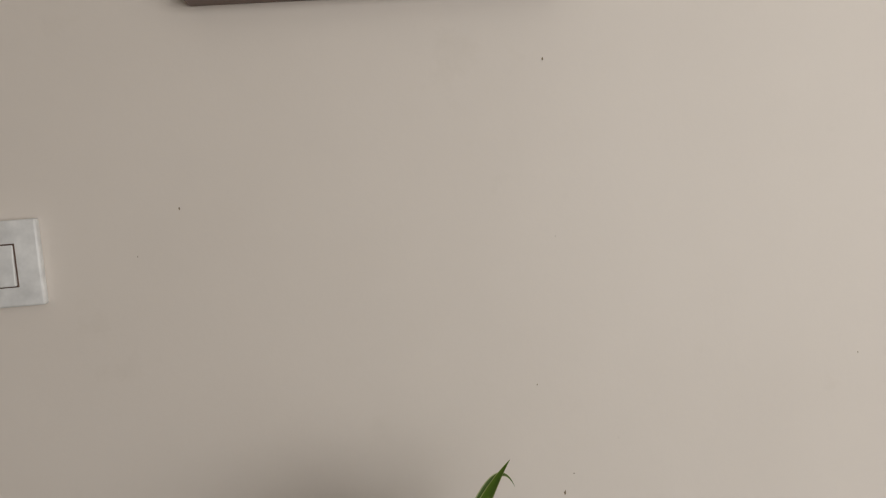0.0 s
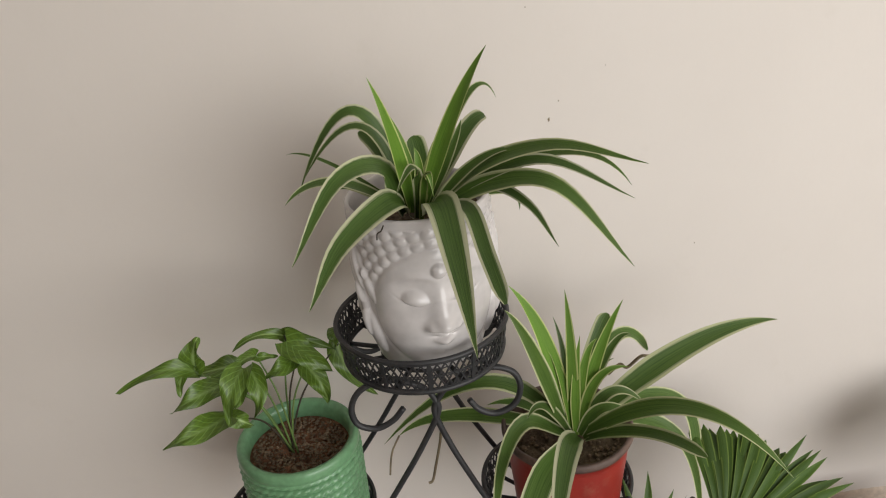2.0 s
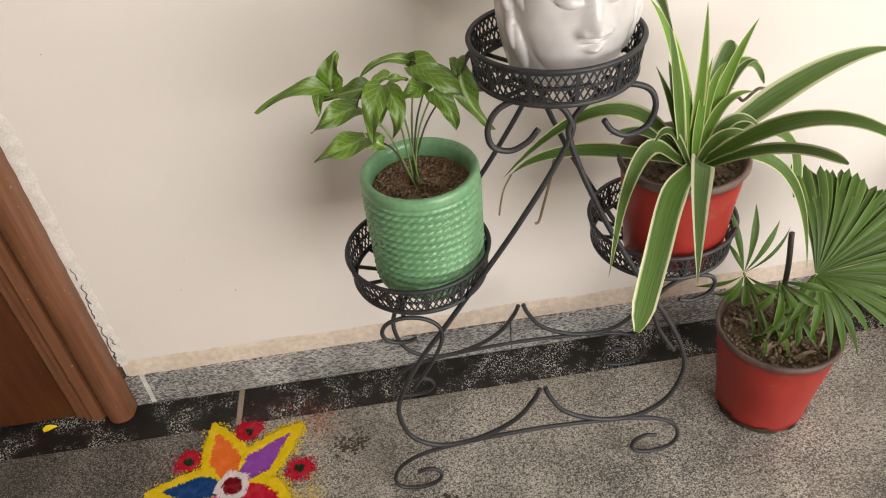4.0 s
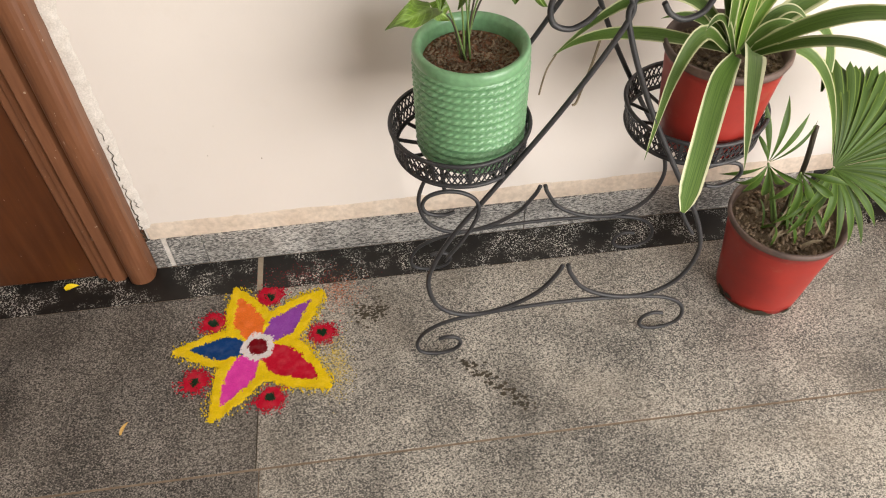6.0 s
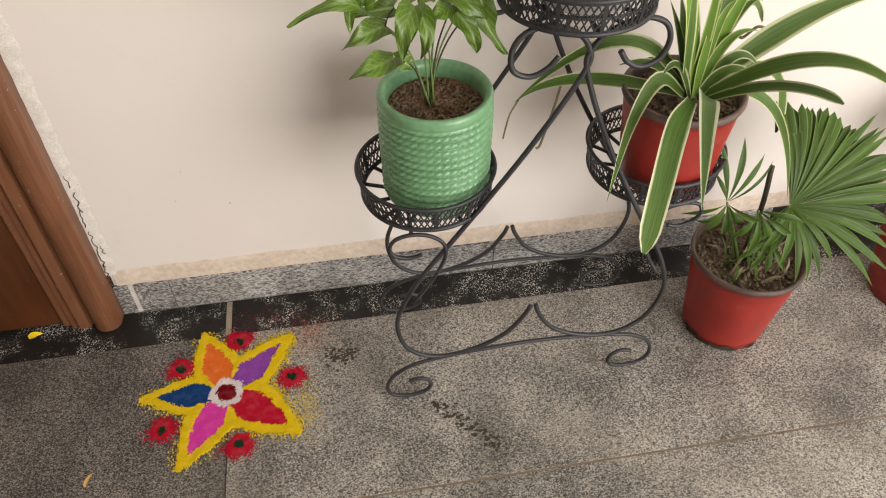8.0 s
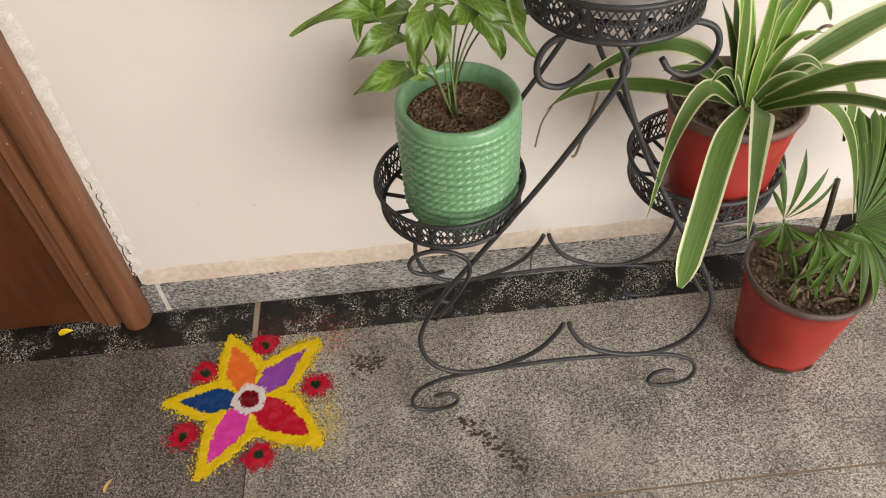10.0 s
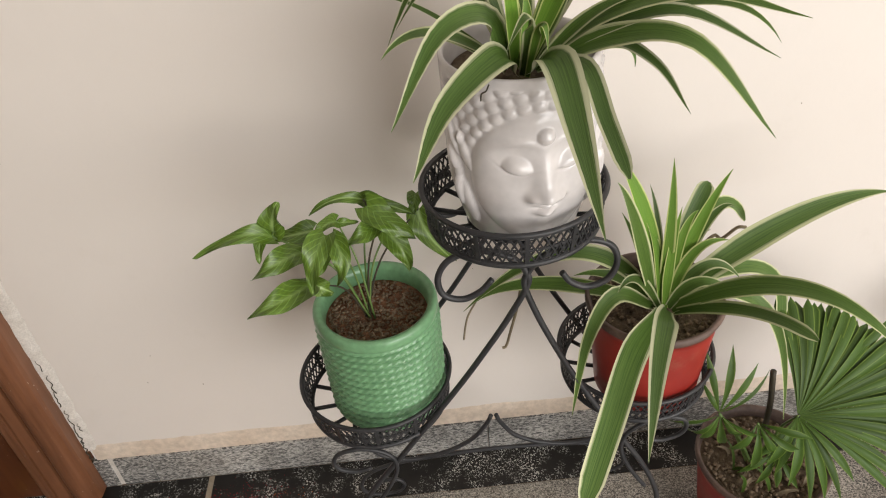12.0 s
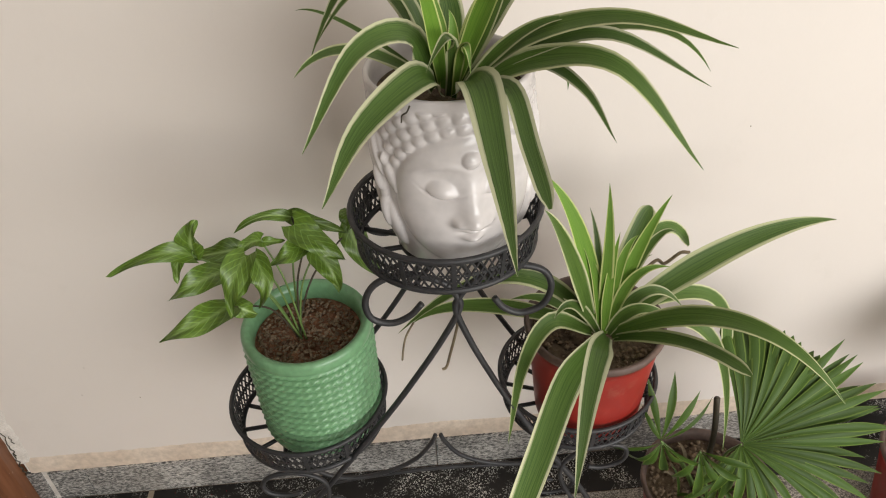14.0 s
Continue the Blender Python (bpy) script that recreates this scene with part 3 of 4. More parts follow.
def basket(cx, cy, z_low, z_top, r):
    """A shallow round basket: two rings, a pierced band between them and a spoked floor."""
    b = new("basket")
    b.parent, b.location, b.matrix_parent_inverse = stand, (cx, cy, z_low), Matrix.Translation(-stand.location)
    me = bmesh.new()
    c = (cx, cy)
    r_low = r - 0.006
    b.empty_display_size = 0.02
    part("rim", tube([Vector((q.x, q.y, z_top)) for q in circle((*c, 0), r, 72)], 0.0030, 8, closed=True), IRON, b)
    part("lower_ring", tube([Vector((q.x, q.y, z_low)) for q in circle((*c, 0), r_low, 72)], 0.0034, 8, closed=True), IRON, b)
    part("floor_ring", tube([Vector((q.x, q.y, z_low - 0.003)) for q in circle((*c, 0), r * 0.50, 48)], 0.0026, 6, closed=True), IRON, b)
    cells = 72

    def on(k, f):
        a = 2 * math.pi * k / cells
        rr = r_low + (r - r_low) * f
        return Vector((cx + rr * math.cos(a), cy + rr * math.sin(a), z_low + (z_top - z_low) * f))

    def strip(k0, f0, k1, f1, w, lift=0.0):
        p, q = on(k0, f0), on(k1, f1)
        out = Vector((p.x - cx, p.y - cy, 0)).normalized()
        d = (q - p).normalized()
        s = d.cross(out).normalized() * w
        t = out * 0.0008
        o = out * lift
        vs = [me.verts.new(v + o) for v in (p - s - t, p + s - t, q + s - t, q - s - t, p - s + t, p + s + t, q + s + t, q - s + t)]
        for i in ((0, 1, 2, 3), (4, 7, 6, 5), (0, 4, 5, 1), (2, 6, 7, 3), (1, 5, 6, 2), (0, 3, 7, 4)):
            me.faces.new([vs[j] for j in i])

    for k in range(cells):
        strip(k, 0.10, k + 1, 0.52, 0.0008)
        strip(k, 0.52, k + 1, 0.10, 0.0008)
        strip(k, 0.48, k + 1, 0.90, 0.0008, 0.0003)
        strip(k, 0.90, k + 1, 0.48, 0.0008, 0.0003)
        strip(k + 0.28, 0.5, k + 0.72, 0.5, 0.0017, 0.0006)
        if k % 6 == 0:
            strip(k, 0.02, k, 0.98, 0.0022, 0.0009)
        strip(k, 0.06, k + 1, 0.06, 0.0014)
        strip(k, 0.93, k + 1, 0.93, 0.0016)
    part("band", me, IRON, b, "pierced lattice band", smooth=False)
    for k in range(14):
        a = 2 * math.pi * (k + 0.5) / 14
        p = Vector((cx + r_low * math.cos(a), cy + r_low * math.sin(a), z_low))
        q = Vector((cx + r * 0.10 * math.cos(a + 0.5), cy + r * 0.10 * math.sin(a + 0.5), z_low - 0.002))
        part("spoke", tube([p, (p * 0.5 + q * 0.5) + Vector((0, 0, -0.002)), q], 0.0028, 6, smooth_n=4), IRON, b)
    return b


TOP = (0.0715, -0.188)
LEFT = (-0.1115, -0.179)
RIGHT = (0.2305, -0.168)
basket(*TOP, 0.664, 0.705, 0.0980)
basket(*LEFT, 0.3870, 0.4270, 0.0960)
basket(*RIGHT, 0.3730, 0.4120, 0.0990)

# ---- white planter with a face in relief ----
POT_H = 0.186


def bell(x, w):
    return math.exp(-(x / w) ** 2)


def face_relief(a, z, j):
    a = (a + math.pi) % (2 * math.pi) - math.pi
    u, v = 0.079 * (a - 0.155), z + 0.647
    if z > POT_H - 0.004 or j > 172:
        return 0.0
    fade = min(1.0, max(0.0, (z - 0.002) / 0.012))
    h = 0.0
    # raised oval of the face, with a crease all round it
    dv = v - 0.733
    e = math.hypot(u / 0.075, dv / (0.066 if dv > 0 else 0.078))
    h += 0.0038 / (1 + math.exp((e - 1) * 18))
    h -= 0.0010 * bell(e - 1.06, 0.045)
    # nose, a slim ridge that widens to its tip
    if v < 0.780:
        t = max(0.0, min(1.0, (0.774 - v) / 0.058))
        h += (0.0010 + 0.0112 * t ** 1.3) * bell(u, 0.0080 + 0.0046 * t) * (1 if v > 0.7155 else bell(v - 0.7155, 0.0042))
    h += 0.0050 * bell(math.hypot(u, (v - 0.7190) / 0.9), 0.0088)
    for side in (-1, 1):
        # hollow of the eye, full closed lid, the line under it, brow
        x = u - side * 0.0270
        h -= 0.0030 * bell(x, 0.022) * bell(v - 0.7600, 0.0110)
        slope = 0.16 * side * x
        rise = v - 0.7495 - slope
        q = math.hypot(x / 0.0150, rise / (0.0120 if rise > 0 else 0.0090))
        h += 0.0056 * max(0.0, 1 - q * q) ** (1.15 + 0.55 * math.tanh(rise / 0.004))
        low = 0.7415 + 15.0 * x * x + slope
        h -= 0.0026 * bell(v - low, 0.0014) * bell(x, 0.0150)
        if side * u > 0:
            arc = 0.7665 + 0.0085 * math.cos((abs(u) - 0.026) / 0.018) if abs(u) < 0.055 else 0.766
            h += 0.0022 * bell(v - arc, 0.0040) * bell(abs(u) - 0.026, 0.022)
        h += 0.0050 * bell(math.hypot(u - side * 0.0135, v - 0.7165), 0.0056)
        h += 0.0036 * bell(math.hypot((u - side * 0.036) / 1.3, v - 0.712), 0.020)
        # ears: a pointed upper leaf, two folds and a long full lobe
        for cu, cv, wu, wv, rot, up in ((0.1030, 0.768, 0.0110, 0.036, 0.30, 0.0072), (0.0890, 0.764, 0.0075, 0.032, 0.42, 0.0045), (0.0940, 0.726, 0.0062, 0.034, 0.16, 0.0062),
                                        (0.1060, 0.726, 0.0062, 0.034, 0.18, 0.0052), (0.0870, 0.697, 0.0105, 0.030, 0.18, 0.0068)):
            du, dw = side * u - cu, v - cv
            du, dw = du * math.cos(rot) - dw * math.sin(rot), du * math.sin(rot) + dw * math.cos(rot)
            q = math.hypot(du / wu, dw / wv)
            h = max(h, 0.75 * h + up * max(0.0, 1 - q * q) ** 0.45)
    # small full lips and the chin
    smile = 6.0 * u * u
    h += 0.0070 * bell(v - 0.7060 - smile, 0.0034) * bell(u, 0.0130) ** 2
    h -= 0.0040 * bell(v - 0.7022 - smile, 0.0012) * bell(u, 0.0140) ** 2
    h += 0.0078 * bell(v - 0.6968 - smile, 0.0042) * bell(u, 0.0120) ** 2
    h += 0.0036 * bell(math.hypot(u, v - 0.684), 0.013)
    # mark on the forehead
    q = math.hypot(u, v - 0.7800) / 0.0086
    h += 0.0055 * max(0.0, 1 - q * q) ** 0.7
    # hair: rows of large round curls that follow the hairline
    th = math.atan2(dv / 0.066, u / 0.073)
    if e > 1.06 and -0.10 < th < 3.24 and z < POT_H - 0.008 and abs(u) < (0.115 if v > 0.797 else 0.089):
        n = math.floor((e - 1.06) / 0.165)
        pitch = 0.172 / (1 + 0.14 * n)
        off = 0.5 * (n % 2)
        ce, cth = 1.06 + (n + 0.5) * 0.165, (math.floor(th / pitch + off) + 0.5 - off) * pitch
        q = math.hypot((e - ce) / 0.088, (th - cth) / (pitch * 0.54))
        lump = (0.0024 + 0.0010 * noise.noise((3 * n, cth * 9, 1))) * max(0.0, 1 - q * q) ** 1.0
        h += lump * (1.0 if v > 0.785 else max(0.0, (v - 0.750) / 0.02))
    return h * fade


prof = [(0.054, 0.0), (0.058, 0.001)]
N = 172
for i in range(1, N + 1):
    z = 0.002 + (POT_H - 0.002) * i / N
    t = z / POT_H
    r = 0.0600 + 0.0155 * math.sin(min(1.0, t / 0.46) * math.pi / 2) + 0.0015 * max(0.0, (t - 0.46) / 0.54)
    prof.append((r, z))
prof += [(0.0762, POT_H + 0.0016), (0.0745, POT_H + 0.0024), (0.0725, POT_H + 0.0016), (0.0712, POT_H - 0.002), (0.0700, POT_H - 0.012), (0.066, POT_H - 0.05)]
FACE_POT = (0.0800, -0.188, 0.6672)
tagged(link("face_planter", lathe(FACE_POT, prof, 420, face_relief), CERAMIC), "glossy white ceramic planter with a serene face in relief", "planter")


# ---- green rope-patterned pot ----
ROPE_TOP = 0.1440


def rope(a, z, j):
    if z < 0.005 or z > ROPE_TOP:
        return 0.0
    row = (z - 0.005) / 0.0110
    f = row - math.floor(row)
    g = math.sqrt(max(0.0, 1 - (2 * f - 1) ** 2))
    strand = 0.5 + 0.5 * math.sin(a * 46 - f * 7.0)
    edge = min(1.0, (z - 0.005) / 0.004, (ROPE_TOP - z) / 0.004)
    return edge * (0.0070 * g + 0.0012 * strand * g - 0.0056)


def open_ends(bm):
    bmesh.ops.delete(bm, geom=[f for f in bm.faces if len(f.verts) > 4], context="FACES")
    return bm


GREEN_POT = (-0.0970, -0.178, 0.3880)
gp = root("green_pot", GREEN_POT, "glossy green ceramic pot with rope-twist relief", "pot")
prof = [(0.030, 0.0), (0.062, 0.0), (0.0695, 0.0015)]
for i in range(1, 181):
    z = 0.0015 + (ROPE_TOP + 0.001 - 0.0015) * i / 180
    prof.append((0.0728 + 0.0016 * (z / 0.15), z))
part("body", open_ends(lathe(GREEN_POT, prof, 496, rope)), GREEN_GLAZE, gp, "coiled rope-twist relief in green glaze")
prof = [(0.0741, ROPE_TOP), (0.0750, ROPE_TOP + 0.0015), (0.0755, 0.1485), (0.0755, 0.1530), (0.0749, 0.1565), (0.0735, 0.1590), (0.0710, 0.1602), (0.0682, 0.1596), (0.0652, 0.157), (0.0632, 0.152), (0.0622, 0.140), (0.0615, 0.108)]
part("rim", open_ends(lathe(GREEN_POT, prof, 128)), GREEN_GLAZE, gp, "smooth rounded rim")


# ---- red nursery pots ----
def open_top(bm):
    """Takes the lid off a turned body and leaves its foot."""
    top = max((f for f in bm.faces if len(f.verts) > 4), key=lambda f: f.verts[0].co.z)
    bmesh.ops.delete(bm, geom=[top], context="FACES")
    return bm


def nursery_pot(c, h, r0, r1, label, lip=0.010, worn=False):
    pot = root("nursery_pot", c, label, "pot")
    pr = [(r0 - 0.006, 0.0), (r0, 0.002)] + [(r0 + (r1 - r0) * t, 0.002 + (h - 0.002 - lip) * t) for t in (0.1, 0.25, 0.5, 0.75, 0.9, 1.0)]
    pr += [(r1 + 0.0015, h - lip)]
    part("body", open_top(lathe(c, pr, 72, lambda a, z, j: 0.0012 * noise.noise((3 * math.cos(a), 3 * math.sin(a), z * 18)))), RED, pot)
    rim = [(r1 - 0.003, h - lip - 0.002), (r1 + 0.003, h - lip - 0.001), (r1 + 0.0045, h - lip + 0.003), (r1 + 0.004, h - 0.001), (r1 + 0.002, h), (r1 - 0.001, h - 0.0005), (r1 - 0.004, h - lip), (r1 - 0.010, h - 0.06)]
    bm = lathe(c, rim, 72, lambda a, z, j: 0.0009 * noise.noise((4 * math.cos(a), 4 * math.sin(a), z * 9)))
    bmesh.ops.delete(bm, geom=[f for f in bm.faces if len(f.verts) > 4], context="FACES")
    part("rim", bm, RIM, pot, "dusty dark rim")
    if worn:
        rn = random.Random(4)
        for k in range(22):
            a = rn.uniform(-1.5, 1.3)
            w = rn.uniform(0.005, 0.014)
            zc = 0.003 + rn.random() ** 2 * 0.014
            bm, ring = bmesh.new(), []
            for q in range(9):
                b = q * 6.283 / 9
                aa = a + math.cos(b) * w / r0 * rn.uniform(0.5, 1.1)
                zz = max(0.001, zc + math.sin(b) * w * 0.5)
                rr = r0 + 0.0020 + (r1 - r0) * (zz / h)
                ring.append(bm.verts.new((c[0] + rr * math.sin(aa), c[1] - rr * math.cos(aa), zz)))
            bm.faces.new(ring)
            part("worn_patch", bm, STEM_DARK, pot, "dark worn patch at the foot")
    return pot


RPOT = (0.2400, -0.190, 0.3745)
nursery_pot(RPOT, 0.147, 0.0655, 0.0785, "red plastic nursery pot standing in the wire basket")
FPOT = (0.4330, -0.198, 0.0)
nursery_pot(FPOT, 0.182, 0.071, 0.0910, "red plastic nursery pot with a worn foot on the floor", worn=True)
PPOT = (0.820, -0.185, 0.0)
nursery_pot(PPOT, 0.163, 0.074, 0.098, "red plastic nursery pot standing on the granite floor")

# ---- spider plant in the white planter ----
count = 0


def blade(plant, base, mid, tip, width, mat=None, blunt=False, name="leaf", **kw):
    global count
    count += 1
    return part(name, leaf_mesh(base, mid, tip, width, blunt=blunt, seed=count, **kw), mat or (SPIDER_BROAD if plant is sp and count % 2 else SPIDER), plant)


sp = root("spider_plant", (TOP[0], TOP[1], 0.80), "spider plant with arching cream-edged green leaves in the white planter", "plant", "spider plants")
part("soil", soil_mesh((FACE_POT[0], FACE_POT[1], 0.832), 0.068), SOIL, sp)
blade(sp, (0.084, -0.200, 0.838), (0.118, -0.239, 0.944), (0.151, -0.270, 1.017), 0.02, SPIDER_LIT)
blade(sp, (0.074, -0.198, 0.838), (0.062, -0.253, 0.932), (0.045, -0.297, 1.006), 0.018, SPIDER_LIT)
blade(sp, (0.068, -0.192, 0.838), (0.027, -0.190, 0.949), (-0.042, -0.190, 0.866), 0.019)
blade(sp, (0.070, -0.200, 0.838), (0.033, -0.200, 0.935), (-0.032, -0.210, 0.889), 0.013)
blade(sp, (0.066, -0.205, 0.840), ((0.046, -0.230, 0.901), (0.002, -0.265, 0.902)), (-0.043, -0.310, 0.844), 0.028)
blade(sp, (0.062, -0.188, 0.838), (-0.001, -0.231, 0.892), (-0.046, -0.266, 0.887), 0.015)
blade(sp, (0.070, -0.212, 0.840), ((0.053, -0.250, 0.873), (0.003, -0.300, 0.855)), (-0.029, -0.350, 0.819), 0.033, SPIDER_BROAD)
blade(sp, (0.088, -0.215, 0.840), ((0.100, -0.266, 0.872), (0.106, -0.338, 0.838)), (0.109, -0.420, 0.797), 0.037, SPIDER_BROAD)
blade(sp, (0.102, -0.208, 0.840), ((0.127, -0.252, 0.858), (0.137, -0.300, 0.828)), (0.145, -0.350, 0.802), 0.019, blunt=True)
blade(sp, (0.094, -0.208, 0.840), ((0.154, -0.240, 0.876), (0.211, -0.285, 0.883)), (0.270, -0.330, 0.814), 0.027)
blade(sp, (0.096, -0.206, 0.840), ((0.149, -0.230, 0.870), (0.184, -0.270, 0.862)), (0.204, -0.310, 0.833), 0.015)
blade(sp, (0.092, -0.200, 0.840), ((0.145, -0.225, 0.890), (0.212, -0.270, 0.919)), (0.283, -0.320, 0.910), 0.023)
blade(sp, (0.092, -0.200, 0.840), ((0.147, -0.225, 0.879), (0.209, -0.255, 0.899)), (0.286, -0.280, 0.860), 0.02)
blade(sp, (0.092, -0.193, 0.838), (0.213, -0.246, 0.903), (0.279, -0.289, 0.878), 0.013)
blade(sp, (0.092, -0.188, 0.838), (0.135, -0.162, 0.902), (0.164, -0.140, 0.916), 0.02, blunt=True)
blade(sp, (0.088, -0.178, 0.838), (0.144, -0.150, 0.941), (0.179, -0.130, 0.931), 0.011)
blade(sp, (0.076, -0.176, 0.838), (0.086, -0.162, 0.879), (0.083, -0.150, 0.904), 0.026, blunt=True)
blade(sp, (0.078, -0.218, 0.838), (0.079, -0.250, 0.904), (0.058, -0.270, 0.886), 0.013)
blade(sp, (0.082, -0.223, 0.838), (0.090, -0.250, 0.896), (0.094, -0.260, 0.877), 0.01, SPIDER_LIT)
blade(sp, (0.070, -0.188, 0.838), (0.051, -0.173, 0.890), (0.027, -0.160, 0.918), 0.018, blunt=True)
blade(sp, (0.064, -0.184, 0.838), (-0.009, -0.165, 0.890), (-0.053, -0.150, 0.898), 0.006)
blade(sp, (0.068, -0.198, 0.838), (0.023, -0.200, 0.869), (0.001, -0.200, 0.871), 0.013)
blade(sp, (0.102, -0.188, 0.838), (0.170, -0.190, 0.847), (0.188, -0.200, 0.826), 0.013, SPIDER_BROAD, wave=0.1)
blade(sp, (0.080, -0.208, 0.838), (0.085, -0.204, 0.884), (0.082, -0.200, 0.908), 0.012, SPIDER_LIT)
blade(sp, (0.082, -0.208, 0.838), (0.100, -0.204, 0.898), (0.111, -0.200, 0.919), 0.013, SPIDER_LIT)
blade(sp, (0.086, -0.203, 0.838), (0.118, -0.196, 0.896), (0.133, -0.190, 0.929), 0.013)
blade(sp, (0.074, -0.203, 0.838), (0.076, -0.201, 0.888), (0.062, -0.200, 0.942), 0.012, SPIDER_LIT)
blade(sp, (0.092, -0.208, 0.838), (0.140, -0.226, 0.894), (0.183, -0.240, 0.909), 0.014)

part("root_hair", tube([(0.043, -0.262, 0.854), (0.040, -0.264, 0.849), (0.036, -0.263, 0.846), (0.035, -0.264, 0.840)], 0.0008, 5), STEM_DARK, sp, "dark dry root hair over the rim")

# ---- spider plant in the red pot ----
s2 = root("spider_plant", (RPOT[0], RPOT[1], 0.47), "spider plant with long drooping cream-edged leaves in a red pot", "plant", "spider plants")
part("soil", soil_mesh((RPOT[0], RPOT[1], 0.5020), 0.0755, 0.006), SOIL, s2)
tagged(part("grit", crumbs((RPOT[0], RPOT[1], 0.5035), 0.070, 260, 0.004), STONE, s2), kind="stuff")
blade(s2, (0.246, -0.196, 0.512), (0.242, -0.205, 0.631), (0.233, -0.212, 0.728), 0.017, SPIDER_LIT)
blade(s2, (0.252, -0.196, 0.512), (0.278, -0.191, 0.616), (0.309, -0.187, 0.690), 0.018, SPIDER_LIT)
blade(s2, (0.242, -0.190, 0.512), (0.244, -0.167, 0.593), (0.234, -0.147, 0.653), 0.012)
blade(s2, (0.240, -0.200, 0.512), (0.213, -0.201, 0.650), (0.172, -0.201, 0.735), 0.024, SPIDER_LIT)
blade(s2, (0.238, -0.194, 0.512), (0.189, -0.249, 0.671), (0.152, -0.295, 0.762), 0.024)
blade(s2, (0.258, -0.192, 0.512), (0.404, -0.163, 0.594), (0.532, -0.140, 0.602), 0.035)
blade(s2, (0.252, -0.184, 0.512), (0.282, -0.160, 0.600), (0.306, -0.140, 0.643), 0.026, blunt=True)
blade(s2, (0.254, -0.184, 0.512), (0.310, -0.150, 0.610), (0.364, -0.130, 0.572), 0.018, blunt=True)
blade(s2, (0.254, -0.190, 0.512), (0.298, -0.170, 0.606), (0.328, -0.170, 0.626), 0.014)
blade(s2, (0.256, -0.208, 0.512), (0.340, -0.311, 0.623), (0.418, -0.395, 0.589), 0.025)
blade(s2, (0.258, -0.214, 0.512), (0.303, -0.291, 0.579), (0.347, -0.354, 0.591), 0.017, blunt=True)
blade(s2, (0.258, -0.184, 0.512), (0.396, -0.140, 0.499), (0.434, -0.150, 0.392), 0.02, blunt=True)
blade(s2, (0.260, -0.190, 0.512), (0.394, -0.170, 0.459), (0.380, -0.293, 0.388), 0.022)
blade(s2, (0.248, -0.216, 0.518), ((0.219, -0.285, 0.568), (0.194, -0.345, 0.558)), (0.168, -0.419, 0.514), 0.031, SPIDER_BROAD)
blade(s2, (0.240, -0.216, 0.516), ((0.189, -0.285, 0.528), (0.145, -0.360, 0.503)), (0.100, -0.438, 0.475), 0.032, SPIDER_BROAD, blunt=True)
blade(s2, (0.232, -0.208, 0.520), ((0.179, -0.232, 0.565), (0.145, -0.250, 0.515)), (0.129, -0.259, 0.392), 0.022)
blade(s2, (0.238, -0.196, 0.512), (0.138, -0.189, 0.599), (0.008, -0.183, 0.518), 0.024)
blade(s2, (0.236, -0.192, 0.512), (0.106, -0.150, 0.522), (0.026, -0.140, 0.492), 0.022)
blade(s2, (0.240, -0.202, 0.512), (0.189, -0.200, 0.564), (0.140, -0.190, 0.564), 0.017)
blade(s2, (0.254, -0.204, 0.512), (0.293, -0.200, 0.568), (0.338, -0.200, 0.540), 0.018)
blade(s2, (0.252, -0.206, 0.512), (0.278, -0.220, 0.561), (0.318, -0.230, 0.548), 0.017)
blade(s2, (0.242, -0.206, 0.512), (0.206, -0.220, 0.575), (0.182, -0.230, 0.566), 0.015)
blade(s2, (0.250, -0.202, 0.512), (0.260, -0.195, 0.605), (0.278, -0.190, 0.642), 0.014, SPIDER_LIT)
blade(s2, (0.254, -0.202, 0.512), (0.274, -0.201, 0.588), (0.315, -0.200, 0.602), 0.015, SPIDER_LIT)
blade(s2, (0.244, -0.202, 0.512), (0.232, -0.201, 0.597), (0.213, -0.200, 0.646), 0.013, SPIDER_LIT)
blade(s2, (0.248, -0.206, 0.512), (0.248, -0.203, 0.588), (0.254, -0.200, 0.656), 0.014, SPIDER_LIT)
blade(s2, (0.240, -0.202, 0.512), (0.218, -0.195, 0.586), (0.191, -0.190, 0.649), 0.016)
blade(s2, (0.240, -0.192, 0.512), (0.224, -0.180, 0.598), (0.214, -0.170, 0.643), 0.016)
blade(s2, (0.250, -0.186, 0.512), (0.271, -0.172, 0.568), (0.309, -0.160, 0.588), 0.014)
part("dry_tip", tube([(0.026, -0.140, 0.492), (0.015, -0.141, 0.470), (0.010, -0.142, 0.450), (0.007, -0.141, 0.428)], 0.0014, 5), DRY, s2, "dry curled leaf tip")
part("dry_tip", tube([(0.085, -0.140, 0.512), (0.079, -0.138, 0.470), (0.070, -0.138, 0.430), (0.064, -0.138, 0.405), (0.058, -0.139, 0.402)], 0.0020, 5), DRY, s2, "dry hanging leaf strand")
part("dry_tip", tube([(0.305, -0.150, 0.556), (0.322, -0.145, 0.566), (0.332, -0.145, 0.560), (0.350, -0.142, 0.572), (0.362, -0.140, 0.570)], 0.0022, 5), DRY, s2, "dry curled leaf")

# ---- arrowhead plant in the green pot ----
ar = root("arrowhead_plant", (GREEN_POT[0], GREEN_POT[1], 0.48), "arrowhead plant with pale-veined green leaves in the green pot", "plant")
part("soil", soil_mesh((GREEN_POT[0], GREEN_POT[1], 0.5250), 0.0622, 0.004), SOIL_RED, ar)
tagged(part("grit", crumbs((GREEN_POT[0], GREEN_POT[1], 0.5262), 0.058, 900, 0.0026), STONE, ar), kind="stuff")


main_bases = []


